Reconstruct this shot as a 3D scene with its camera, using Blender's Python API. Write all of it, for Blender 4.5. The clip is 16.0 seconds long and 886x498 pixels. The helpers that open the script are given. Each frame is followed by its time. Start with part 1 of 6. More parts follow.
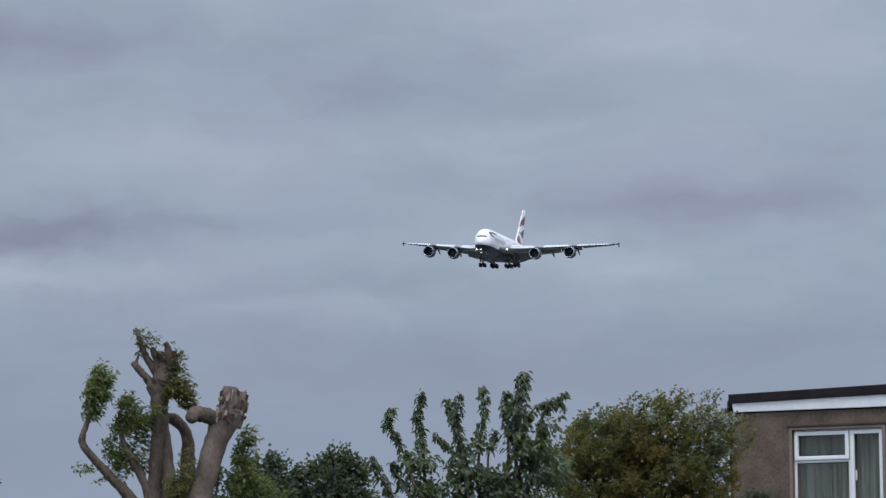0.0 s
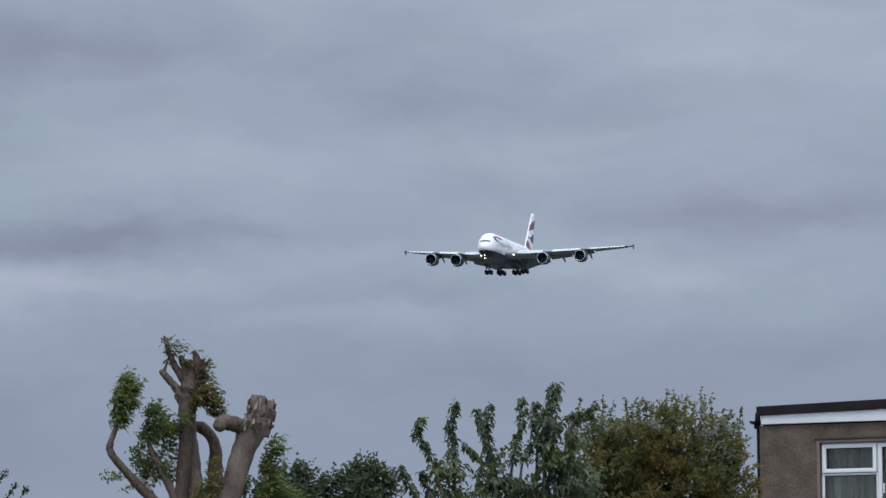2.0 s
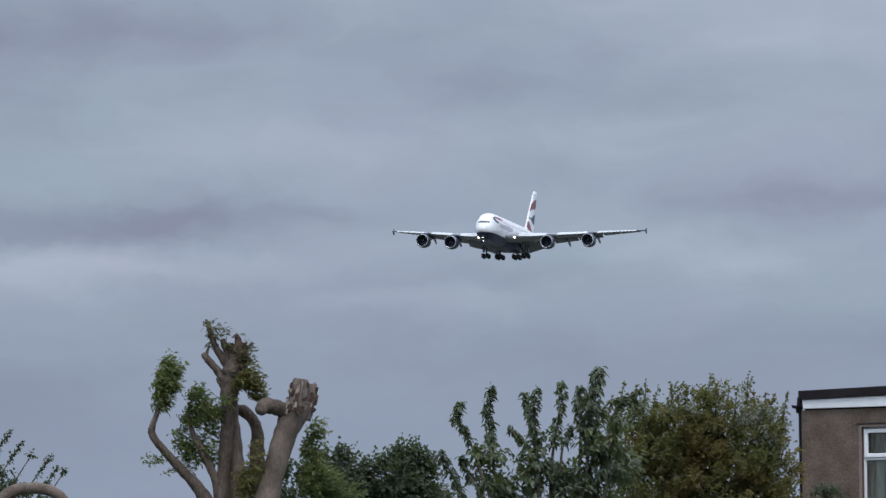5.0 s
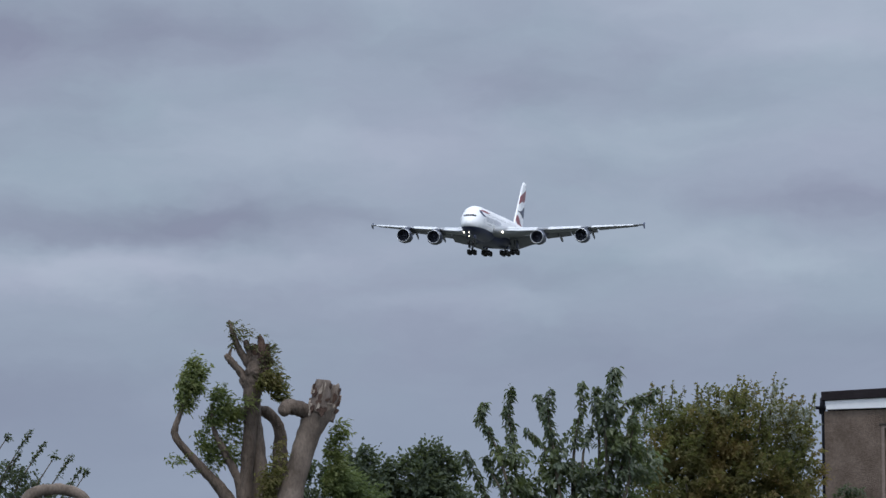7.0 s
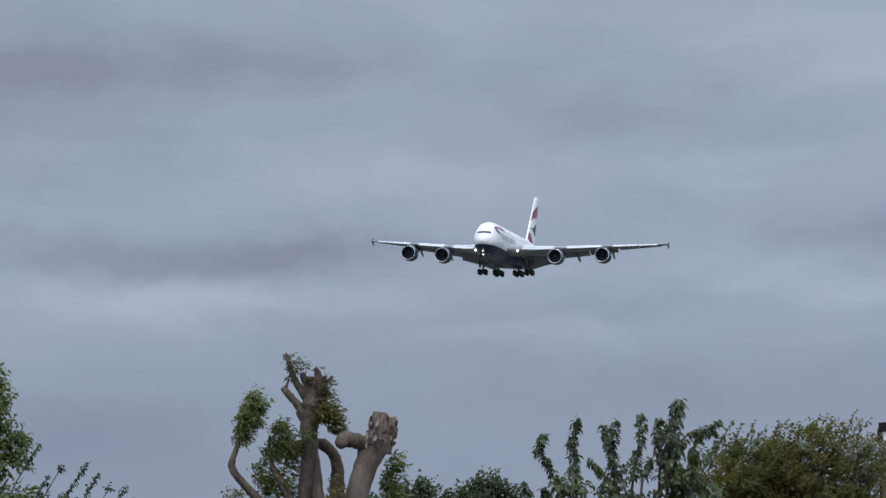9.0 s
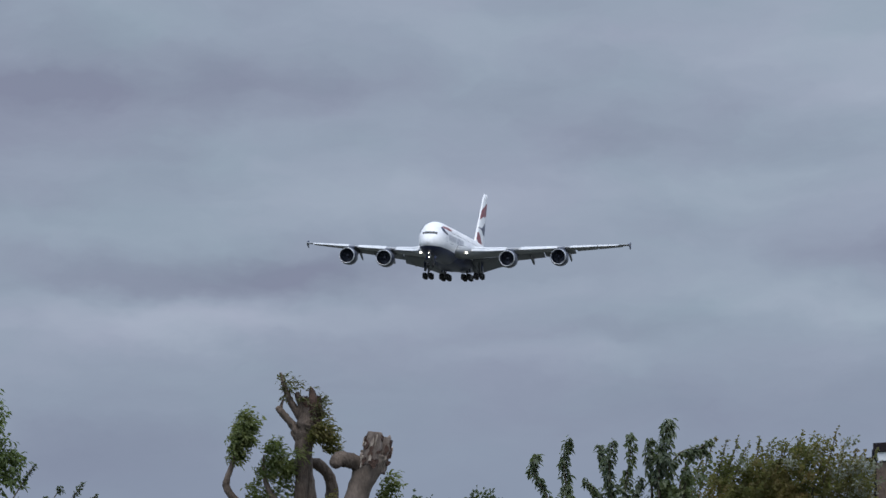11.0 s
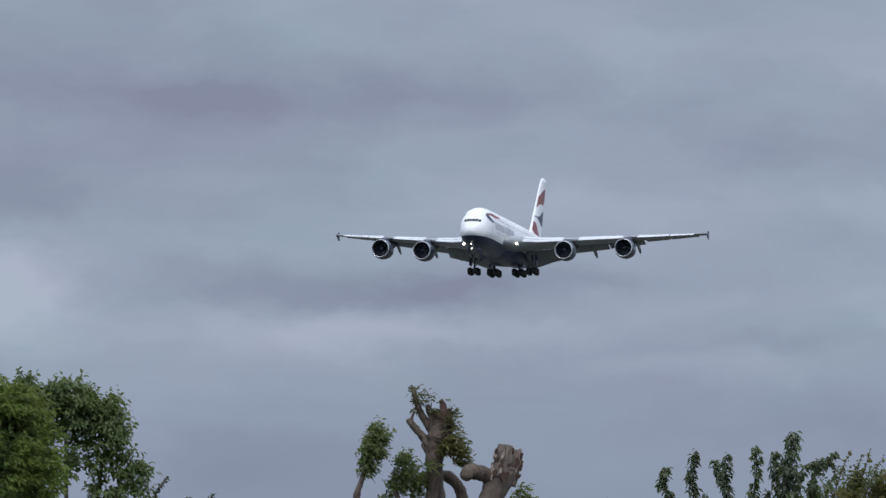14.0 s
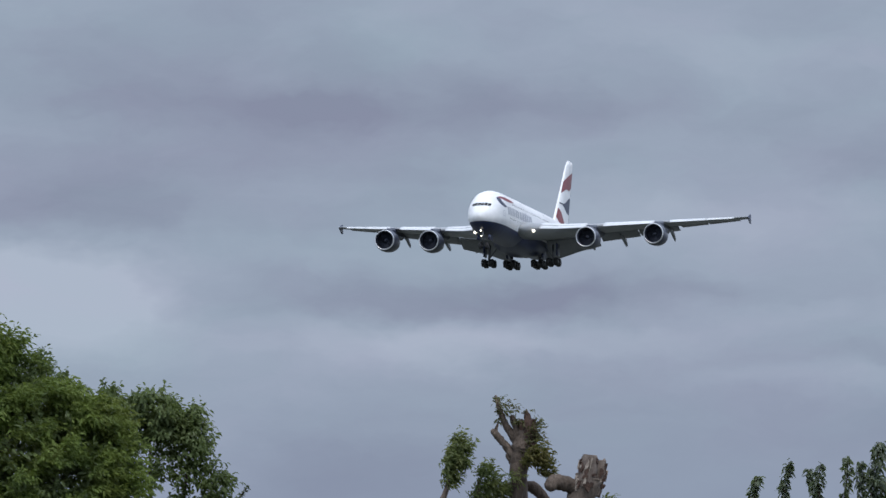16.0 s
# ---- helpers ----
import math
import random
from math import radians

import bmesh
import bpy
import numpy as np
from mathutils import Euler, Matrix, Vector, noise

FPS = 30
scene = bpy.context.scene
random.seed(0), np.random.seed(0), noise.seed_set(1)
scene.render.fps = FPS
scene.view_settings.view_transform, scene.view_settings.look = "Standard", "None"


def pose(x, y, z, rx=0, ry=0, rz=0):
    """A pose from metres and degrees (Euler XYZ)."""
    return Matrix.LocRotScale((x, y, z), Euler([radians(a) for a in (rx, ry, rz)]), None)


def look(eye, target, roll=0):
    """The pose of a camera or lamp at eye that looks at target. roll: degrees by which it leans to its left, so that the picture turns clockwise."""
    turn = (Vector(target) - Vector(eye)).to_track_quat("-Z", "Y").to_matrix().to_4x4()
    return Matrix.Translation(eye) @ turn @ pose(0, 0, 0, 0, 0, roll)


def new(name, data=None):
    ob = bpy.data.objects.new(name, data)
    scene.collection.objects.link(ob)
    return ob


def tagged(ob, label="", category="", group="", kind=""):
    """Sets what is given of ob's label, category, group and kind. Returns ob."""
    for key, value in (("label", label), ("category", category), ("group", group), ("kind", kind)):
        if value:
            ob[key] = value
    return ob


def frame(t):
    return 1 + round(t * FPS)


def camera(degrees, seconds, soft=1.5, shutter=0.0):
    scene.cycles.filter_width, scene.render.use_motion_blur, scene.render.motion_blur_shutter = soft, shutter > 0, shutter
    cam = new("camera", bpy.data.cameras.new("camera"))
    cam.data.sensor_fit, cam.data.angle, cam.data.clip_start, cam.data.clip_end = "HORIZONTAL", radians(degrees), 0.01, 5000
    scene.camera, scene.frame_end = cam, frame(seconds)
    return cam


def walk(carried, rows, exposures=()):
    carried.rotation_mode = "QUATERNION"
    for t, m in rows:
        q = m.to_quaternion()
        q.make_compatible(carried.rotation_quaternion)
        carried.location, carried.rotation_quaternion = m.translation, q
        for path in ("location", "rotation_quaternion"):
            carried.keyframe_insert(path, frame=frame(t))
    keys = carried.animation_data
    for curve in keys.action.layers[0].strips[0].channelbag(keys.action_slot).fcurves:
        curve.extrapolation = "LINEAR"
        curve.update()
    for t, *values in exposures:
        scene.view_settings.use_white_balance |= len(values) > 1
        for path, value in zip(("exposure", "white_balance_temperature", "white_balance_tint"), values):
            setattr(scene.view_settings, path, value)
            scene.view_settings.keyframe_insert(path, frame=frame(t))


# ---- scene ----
cam = camera(8.412, 16.0, soft=1.5)


def cam_pose(yaw, pitch, roll):
    return Matrix.Translation((0, 0, 1.65)) @ pose(0, 0, 0, 0, 0, yaw) @ pose(0, 0, 0, 90 + pitch) @ pose(0, 0, 0, 0, 0, roll)


CAMERA_ROWS = [
    (0, 0.001, 3.901, -0.997), (0.5, 0.073, 3.935, -1.030), (1, 0.133, 3.990, -0.878), (1.5, 0.214, 4.033, -0.698),
    (2, 0.275, 4.000, -0.597), (2.5, 0.294, 3.969, -0.560), (3, 0.342, 3.955, -0.455), (3.5, 0.439, 3.924, -0.312),
    (4, 0.534, 3.871, -0.310), (6.5, 0.791, 3.845, -0.680), (7, 0.894, 3.861, -0.509), (7.5, 0.995, 3.897, -0.415),
    (8, 1.089, 4.003, -0.491), (8.5, 1.247, 4.112, -0.613), (9, 1.429, 4.171, -0.650), (9.2, 1.482, 4.187, -0.665),
    (11.3, 1.372, 4.390, -0.565), (11.5, 1.378, 4.411, -0.560), (12, 1.487, 4.471, -0.498), (12.5, 1.655, 4.499, -0.439),
    (13, 1.931, 4.511, -0.400), (13.5, 2.282, 4.507, -0.384), (14, 2.626, 4.490, -0.387), (14.5, 2.870, 4.490, -0.385),
    (15, 3.053, 4.510, -0.397), (15.5, 3.238, 4.542, -0.398), (16, 3.427, 4.595, -0.405)]
walk(cam, [(t, cam_pose(y, p, r)) for t, y, p, r in CAMERA_ROWS],
     [(0, 0.04), (3, 0.03), (7.5, 0.06), (9, 0.005), (12, -0.09), (14, -0.045), (16, 0.01)])

# the airliner's way: seconds, place of its reference point, heading, pitch, bank
FLIGHT_ROWS = [
    (0, 21.0, 2147.5, 141.0, -13.19, -2.00, 2.12), (0.5, 19.0, 2115.6, 139.5, -13.71, -1.99, 1.54),
    (1, 17.1, 2083.3, 137.8, -13.86, -1.98, 0.96), (1.5, 14.9, 2051.6, 136.0, -14.20, -1.97, 0.22),
    (2, 12.7, 2020.0, 134.0, -14.30, -1.96, 0.11), (2.5, 10.5, 1987.7, 132.0, -14.22, -1.96, 0.07),
    (3, 7.9, 1956.1, 129.8, -13.88, -1.95, 0.78), (3.5, 5.3, 1923.8, 127.5, -13.42, -1.94, 1.44),
    (4, 3.0, 1890.8, 125.3, -13.21, -1.93, 1.44), (6.5, -8.7, 1731.0, 115.9, -12.86, -1.89, 0.74),
    (7, -11.3, 1698.8, 114.3, -12.62, -1.88, 1.32), (7.5, -14.0, 1665.9, 112.8, -11.93, -1.87, 1.89),
    (8, -16.7, 1633.3, 111.5, -11.28, -1.86, 2.07), (8.5, -19.3, 1601.1, 110.2, -10.84, -1.85, 2.35),
    (9, -21.9, 1568.7, 108.8, -10.54, -1.78, 2.16), (11.5, -33.4, 1406.8, 102.5, -9.71, -1.45, 1.62),
    (12, -35.4, 1375.1, 101.0, -9.63, -1.45, 1.44), (12.5, -37.4, 1343.5, 99.3, -9.85, -1.45, 1.28),
    (13, -39.6, 1310.9, 97.4, -9.89, -1.45, 0.99), (13.5, -41.6, 1279.2, 95.7, -10.13, -1.54, 1.04),
    (14, -43.7, 1245.9, 93.8, -10.35, -1.62, 1.22), (14.5, -45.5, 1215.4, 92.3, -10.55, -1.73, 0.91),
    (15, -47.5, 1182.7, 90.6, -10.72, -1.84, 0.55), (15.5, -49.4, 1150.8, 89.3, -11.08, -1.91, 0.26),
    (16, -51.3, 1118.4, 87.9, -11.41, -1.98, 0.22)]

# ---- world, sun ----
SUN_EL, SUN_AZ = 60, 168   # degrees; azimuth clockwise from +y: high behind the camera


def math_node(tree, op, a, b=None, c=None, clamp=False):
    n = tree.nodes.new("ShaderNodeMath")
    n.operation, n.use_clamp = op, clamp
    for i, v in enumerate((a, b, c)):
        if v is None:
            continue
        if isinstance(v, (int, float)):
            n.inputs[i].default_value = v
        else:
            tree.links.new(v, n.inputs[i])
    return n.outputs[0]


def ramp_node(tree, fac, stops, mode="LINEAR"):
    n = tree.nodes.new("ShaderNodeValToRGB")
    n.color_ramp.interpolation = mode
    e = n.color_ramp.elements
    while len(e) < len(stops):
        e.new(0.5)
    for i, (at, col) in enumerate(stops):
        e[i].position, e[i].color = at, (*col, 1) if len(col) == 3 else col
    tree.links.new(fac, n.inputs["Fac"])
    return n.outputs["Color"]


def noise_node(tree, vec, scale, detail=4, rough=0.55):
    n = tree.nodes.new("ShaderNodeTexNoise")
    n.inputs["Scale"].default_value, n.inputs["Detail"].default_value, n.inputs["Roughness"].default_value = scale, detail, rough
    if vec is not None:
        tree.links.new(vec, n.inputs["Vector"])
    return n.outputs["Fac"]


def mapped(tree, vec, scale=(1, 1, 1), loc=(0, 0, 0)):
    n = tree.nodes.new("ShaderNodeMapping")
    n.inputs["Scale"].default_value, n.inputs["Location"].default_value = scale, loc
    tree.links.new(vec, n.inputs["Vector"])
    return n.outputs["Vector"]


def mix_col(tree, fac, a, b, blend="MIX"):
    n = tree.nodes.new("ShaderNodeMix")
    n.data_type, n.blend_type = "RGBA", blend
    ins = {"f": n.inputs[0], "a": n.inputs[6], "b": n.inputs[7]}
    for key, v in (("f", fac), ("a", a), ("b", b)):
        if isinstance(v, (int, float)):
            ins[key].default_value = v
        elif isinstance(v, tuple):
            ins[key].default_value = (*v, 1)
        else:
            tree.links.new(v, ins[key])
    return n.outputs[2]


def make_world():
    w = bpy.data.worlds.new("overcast_sky")
    scene.world = w
    w.use_nodes = True
    t = w.node_tree
    t.nodes.clear()
    out = t.nodes.new("ShaderNodeOutputWorld")
    co = t.nodes.new("ShaderNodeTexCoord").outputs["Generated"]
    sep = t.nodes.new("ShaderNodeSeparateXYZ")
    t.links.new(co, sep.inputs[0])
    sky = t.nodes.new("ShaderNodeTexSky")
    sky.sky_type, sky.sun_disc = "NISHITA", False
    sky.sun_elevation, sky.sun_rotation = radians(SUN_EL), radians(SUN_AZ)
    bg1 = t.nodes.new("ShaderNodeBackground")
    bg1.inputs["Strength"].default_value = 0.05
    t.links.new(sky.outputs[0], bg1.inputs["Color"])
    # closed cloud cover: three times as bright overhead as at the horizon
    up = math_node(t, "MAXIMUM", sep.outputs["Z"], 0.0)
    lift = math_node(t, "MULTIPLY_ADD", up, 2.4, 1.0)
    n = noise_node(t, mapped(t, co, (5, 5, 26)), 1.0, 4, 0.5)
    tone = ramp_node(t, n, [(0.3, (0.3, 0.335, 0.41)), (0.7, (0.37, 0.42, 0.5))])
    bg2 = t.nodes.new("ShaderNodeBackground")
    t.links.new(tone, bg2.inputs["Color"])
    t.links.new(lift, bg2.inputs["Strength"])
    add = t.nodes.new("ShaderNodeAddShader")
    t.links.new(bg1.outputs[0], add.inputs[0])
    t.links.new(bg2.outputs[0], add.inputs[1])
    t.links.new(add.outputs[0], out.inputs["Surface"])


make_world()
sun = new("sun", bpy.data.lights.new("sun", "SUN"))
sun.data.energy, sun.data.angle, sun.data.color = 1.5, radians(18), (1.0, 0.96, 0.9)
_a, _e = radians(SUN_AZ), radians(SUN_EL)
sun.matrix_world = look((math.sin(_a) * math.cos(_e) * 100, math.cos(_a) * math.cos(_e) * 100, math.sin(_e) * 100), (0, 0, 0))


# ---- materials ----
def surface(name, c1, c2, rough=0.6, metal=0.0, scale=3.0, bump=0.0, bump_scale=40.0, spec=0.5, coat=0.0, stretch=(1, 1, 1), depth=0.02):
    """A painted or natural surface: two tones mixed by noise at two scales, and a fine relief."""
    m = bpy.data.materials.new(name)
    m.use_nodes = True
    t = m.node_tree
    b = t.nodes["Principled BSDF"]
    co = mapped(t, t.nodes.new("ShaderNodeTexCoord").outputs["Object"], stretch)
    n1, n2 = noise_node(t, co, scale, 5), noise_node(t, co, scale * 9, 3)
    f = math_node(t, "MULTIPLY_ADD", n2, 0.4, math_node(t, "MULTIPLY", n1, 0.6))
    t.links.new(ramp_node(t, f, [(0.36, c1), (0.64, c2)]), b.inputs["Base Color"])
    t.links.new(math_node(t, "MULTIPLY_ADD", n2, 0.2, rough - 0.1, clamp=True), b.inputs["Roughness"])
    b.inputs["Metallic"].default_value = metal
    b.inputs["Specular IOR Level"].default_value = spec
    b.inputs["Coat Weight"].default_value = coat
    if bump:
        bn = t.nodes.new("ShaderNodeBump")
        bn.inputs["Strength"].default_value, bn.inputs["Distance"].default_value = bump, depth
        t.links.new(noise_node(t, co, bump_scale, 4, 0.6), bn.inputs["Height"])
        t.links.new(bn.outputs[0], b.inputs["Normal"])
    return m


def leaf_surface(name, tones, through_light=0.4, rough=0.6, tint=None, spec=0.22):
    """Leaves: each its own tone, gloss from the cuticle and some light through the blade; tint: a colour that turns whole sprays, and the size of these."""
    m = bpy.data.materials.new(name)
    m.use_nodes = True
    t = m.node_tree
    b, out = t.nodes["Principled BSDF"], t.nodes["Material Output"]
    geo = t.nodes.new("ShaderNodeNewGeometry")
    co = t.nodes.new("ShaderNodeTexCoord").outputs["Object"]
    f = math_node(t, "MULTIPLY_ADD", noise_node(t, co, 2.3, 4), 1.5, math_node(t, "MULTIPLY_ADD", geo.outputs["Random Per Island"], 0.24, -0.37))
    k = len(tones) - 1
    col = ramp_node(t, f, [(0.1 + 0.8 * i / k, c) for i, c in enumerate(tones)])
    if tint:
        turn = math_node(t, "MULTIPLY_ADD", noise_node(t, mapped(t, co, (1, 1, 0.7), (4.2, 1.3, 0.6)), tint[1], 3), 5.0, -2.4, clamp=True)
        col = mix_col(t, math_node(t, "MULTIPLY", turn, 0.75), col, tint[0])
    t.links.new(col, b.inputs["Base Color"])
    b.inputs["Roughness"].default_value = rough
    b.inputs["Specular IOR Level"].default_value = spec
    tr = t.nodes.new("ShaderNodeBsdfTranslucent")
    t.links.new(mix_col(t, 0.5, col, (0.16, 0.2, 0.03)), tr.inputs["Color"])
    mx = t.nodes.new("ShaderNodeMixShader")
    mx.inputs[0].default_value = through_light
    t.links.new(b.outputs[0], mx.inputs[1])
    t.links.new(tr.outputs[0], mx.inputs[2])
    t.links.new(mx.outputs[0], out.inputs["Surface"])
    return m


def glow(name, col, strength):
    m = bpy.data.materials.new(name)
    m.use_nodes = True
    b = m.node_tree.nodes["Principled BSDF"]
    b.inputs["Base Color"].default_value = (*col, 1)
    b.inputs["Emission Color"].default_value, b.inputs["Emission Strength"].default_value = (*col, 1), strength
    return m


def fuselage_paint():
    """White above, dark blue below a line that runs level along the hull."""
    m = bpy.data.materials.new("fuselage_paint")
    m.use_nodes = True
    t = m.node_tree
    b = t.nodes["Principled BSDF"]
    co = t.nodes.new("ShaderNodeTexCoord").outputs["Object"]
    sep = t.nodes.new("ShaderNodeSeparateXYZ")
    t.links.new(co, sep.inputs[0])
    # the line sinks a little from the nose towards the wing and rises again to the tail
    y = math_node(t, "MULTIPLY", sep.outputs["Y"], 1 / 36)
    line = math_node(t, "MULTIPLY_ADD", math_node(t, "MULTIPLY", y, y), 0.45, 4.38)
    back = math_node(t, "MAXIMUM", math_node(t, "SUBTRACT", y, 0.3), 0.0)
    line = math_node(t, "MULTIPLY_ADD", back, 2.2, line)
    f = math_node(t, "MULTIPLY", math_node(t, "SUBTRACT", line, sep.outputs["Z"]), 30.0, clamp=True)
    dirt = noise_node(t, mapped(t, co, (0.6, 0.12, 0.6)), 1.0, 5)
    white = ramp_node(t, dirt, [(0.3, (0.66, 0.67, 0.7)), (0.65, (0.82, 0.83, 0.84))])
    navy = ramp_node(t, dirt, [(0.3, (0.012, 0.02, 0.062)), (0.7, (0.024, 0.036, 0.095))])
    t.links.new(mix_col(t, f, white, navy), b.inputs["Base Color"])
    b.inputs["Roughness"].default_value = 0.36
    b.inputs["Coat Weight"].default_value = 0.12
    return m


M_FUSE = fuselage_paint()
M_WHITE = surface("white_aircraft_paint", (0.72, 0.73, 0.75), (0.82, 0.83, 0.84), 0.35, 0, 0.3)
M_WING = surface("grey_wing_paint", (0.25, 0.265, 0.285), (0.33, 0.345, 0.365), 0.42, 0, 0.25, stretch=(1, 0.3, 1))
M_FLAP = surface("grey_flap_paint", (0.17, 0.18, 0.2), (0.24, 0.25, 0.27), 0.45, 0, 0.5)
M_SLAT = surface("pale_slat_paint", (0.52, 0.54, 0.56), (0.62, 0.64, 0.66), 0.35, 0.0, 0.4)
M_NACELLE = surface("blue_nacelle_paint", (0.035, 0.042, 0.07), (0.055, 0.064, 0.095), 0.4, 0, 0.4, coat=0.15)
M_LIP = surface("polished_intake_metal", (0.55, 0.56, 0.58), (0.66, 0.67, 0.69), 0.35, 0.8, 0.6)
M_FAN = surface("dark_fan_metal", (0.022, 0.027, 0.042), (0.04, 0.047, 0.068), 0.6, 0.1, 2.0)
M_HOT = surface("burnt_exhaust_metal", (0.12, 0.11, 0.1), (0.2, 0.18, 0.16), 0.45, 0.8, 1.0)
M_STRUT = surface("grey_gear_metal", (0.1, 0.105, 0.12), (0.18, 0.19, 0.2), 0.45, 0.4, 2.0)
M_TYRE = surface("black_tyre_rubber", (0.012, 0.012, 0.013), (0.022, 0.022, 0.023), 0.8, 0, 3.0)
M_RIM = surface("wheel_hub_metal", (0.05, 0.05, 0.055), (0.09, 0.09, 0.095), 0.5, 0.4, 3.0)
M_GLASS_DARK = surface("dark_cockpit_glass", (0.012, 0.014, 0.018), (0.02, 0.022, 0.026), 0.12, 0, 1.0)
M_RED = surface("red_livery_paint", (0.17, 0.02, 0.03), (0.22, 0.03, 0.04), 0.4, 0, 0.5)
M_BLUE = surface("dark_blue_livery_paint", (0.012, 0.02, 0.06), (0.02, 0.03, 0.08), 0.4, 0, 0.5)
M_TITLE = surface("blue_grey_lettering_paint", (0.36, 0.38, 0.43), (0.48, 0.5, 0.55), 0.45, 0, 0.5)
M_LAMP = glow("landing_light_glass", (1.0, 0.93, 0.78), 6.0)

M_BARK = surface("grey_brown_bark", (0.05, 0.038, 0.03), (0.138, 0.108, 0.088), 0.85, 0, 4.0, 0.8, 16.0, 0.2, stretch=(1, 1, 0.4), depth=0.06)
M_BARK_PALE = surface("pale_limb_bark", (0.082, 0.064, 0.052), (0.185, 0.149, 0.125), 0.85, 0, 5.0, 0.45, 14.0, 0.2, stretch=(1, 1, 0.5), depth=0.03)
M_WOOD_CUT = surface("weathered_sawn_wood", (0.22, 0.18, 0.15), (0.4, 0.35, 0.3), 0.85, 0, 14.0, 0.5, 60.0, 0.2)
M_WOOD_DARK = surface("dark_rotten_wood", (0.045, 0.03, 0.025), (0.11, 0.07, 0.055), 0.9, 0, 12.0, 0.7, 50.0, 0.2)
M_SAWN = surface("pale_sawn_limb", (0.072, 0.054, 0.046), (0.21, 0.175, 0.152), 0.85, 0, 11.0, 0.7, 30.0, 0.2, stretch=(1, 1, 0.6))
M_TWIG = surface("twig_bark", (0.06, 0.05, 0.035), (0.11, 0.09, 0.065), 0.85, 0, 8.0)
M_LEAF_POLLARD = leaf_surface("pollard_leaves", [(0.052, 0.071, 0.034), (0.098, 0.129, 0.052), (0.167, 0.198, 0.081), (0.287, 0.305, 0.167)], 0.5, tint=((0.19, 0.2, 0.075), 6.0))
M_LEAF_GOLD = leaf_surface("yellowing_leaves", [(0.062, 0.066, 0.027), (0.117, 0.114, 0.041), (0.165, 0.151, 0.055), (0.22, 0.193, 0.083)], tint=((0.12, 0.09, 0.04), 7.0))
M_LEAF_RUST = leaf_surface("withered_leaves", [(0.05, 0.046, 0.03), (0.09, 0.082, 0.048), (0.13, 0.118, 0.068), (0.21, 0.19, 0.125)], 0.4, tint=((0.1, 0.115, 0.045), 6.0))
M_LEAF_MID = leaf_surface("cherry_leaves", [(0.029, 0.042, 0.032), (0.047, 0.064, 0.045), (0.071, 0.093, 0.06), (0.102, 0.128, 0.085), (0.15, 0.175, 0.132)], 0.42, 0.42, ((0.11, 0.138, 0.045), 2.6), 0.45)
M_LEAF_OLIVE = leaf_surface("olive_brown_leaves", [(0.085, 0.098, 0.048), (0.12, 0.126, 0.058), (0.165, 0.15, 0.072), (0.215, 0.178, 0.1)], 0.58, 0.7, ((0.225, 0.14, 0.06), 1.7), 0.1)
M_LEAF_SILVER = leaf_surface("pale_undersides", [(0.0805, 0.0978, 0.0575), (0.149, 0.161, 0.115), (0.276, 0.287, 0.241), (0.391, 0.402, 0.356)])
M_LEAF_DARK = leaf_surface("distant_dark_leaves", [(0.04, 0.054, 0.042), (0.066, 0.085, 0.058), (0.1, 0.122, 0.08)], 0.4)
M_LEAF_LIME = leaf_surface("fresh_green_leaves", [(0.056, 0.083, 0.025), (0.1, 0.146, 0.037), (0.157, 0.211, 0.05), (0.208, 0.258, 0.083)], 0.46, tint=((0.12, 0.135, 0.03), 1.4))
M_LEAF_BROAD = leaf_surface("mid_green_leaves", [(0.051, 0.074, 0.035), (0.093, 0.129, 0.053), (0.14, 0.182, 0.076), (0.235, 0.274, 0.158)], 0.46, tint=((0.105, 0.14, 0.042), 2.2))
M_LEAF_GREEN = leaf_surface("deep_green_leaves", [(0.059, 0.08, 0.039), (0.103, 0.139, 0.06), (0.151, 0.195, 0.08), (0.267, 0.302, 0.178)], 0.46)

M_RENDER = surface("brown_roughcast_wall", (0.082, 0.061, 0.047), (0.182, 0.139, 0.112), 0.9, 0, 2.4, 1.0, 60.0, 0.2)
M_BAND = surface("pinkish_plaster_band", (0.17, 0.13, 0.112), (0.25, 0.195, 0.17), 0.9, 0, 3.0, 0.5, 60.0, 0.2)
# dark brown stands for the drip's shadow line above the window
M_DRIP_SHADE = surface("drip_shade_brown", (0.03, 0.022, 0.02), (0.06, 0.045, 0.04), 0.85, 0, 3.0)
M_UPVC = surface("white_window_plastic", (0.74, 0.75, 0.76), (0.8, 0.81, 0.81), 0.35, 0, 2.0)
M_FASCIA = surface("white_fascia_board", (0.66, 0.67, 0.69), (0.76, 0.77, 0.78), 0.45, 0, 1.0)
M_FELT = surface("black_roofing_felt", (0.013, 0.01, 0.012), (0.026, 0.021, 0.023), 0.85, 0, 4.0, 0.3, 60.0, 0.15)
M_PIPE = surface("black_plastic_pipe", (0.006, 0.006, 0.009), (0.012, 0.012, 0.015), 0.8, 0, 4.0, spec=0.2)
M_NET = surface("grey_net_curtain", (0.06, 0.073, 0.07), (0.215, 0.24, 0.235), 0.9, 0, 9.0, stretch=(1, 1, 0.06))
M_SEAL = surface("dark_rubber_seal", (0.02, 0.02, 0.022), (0.035, 0.035, 0.038), 0.7, 0, 5.0)
# grey put in for the shadow where casements step out from the frame
M_GAP_SHADE = surface("grey_gap_shade", (0.16, 0.165, 0.17), (0.22, 0.225, 0.23), 0.7, 0, 5.0)
M_ROOM = surface("dim_room_plaster", (0.2, 0.19, 0.18), (0.26, 0.25, 0.23), 0.9, 0, 2.0)
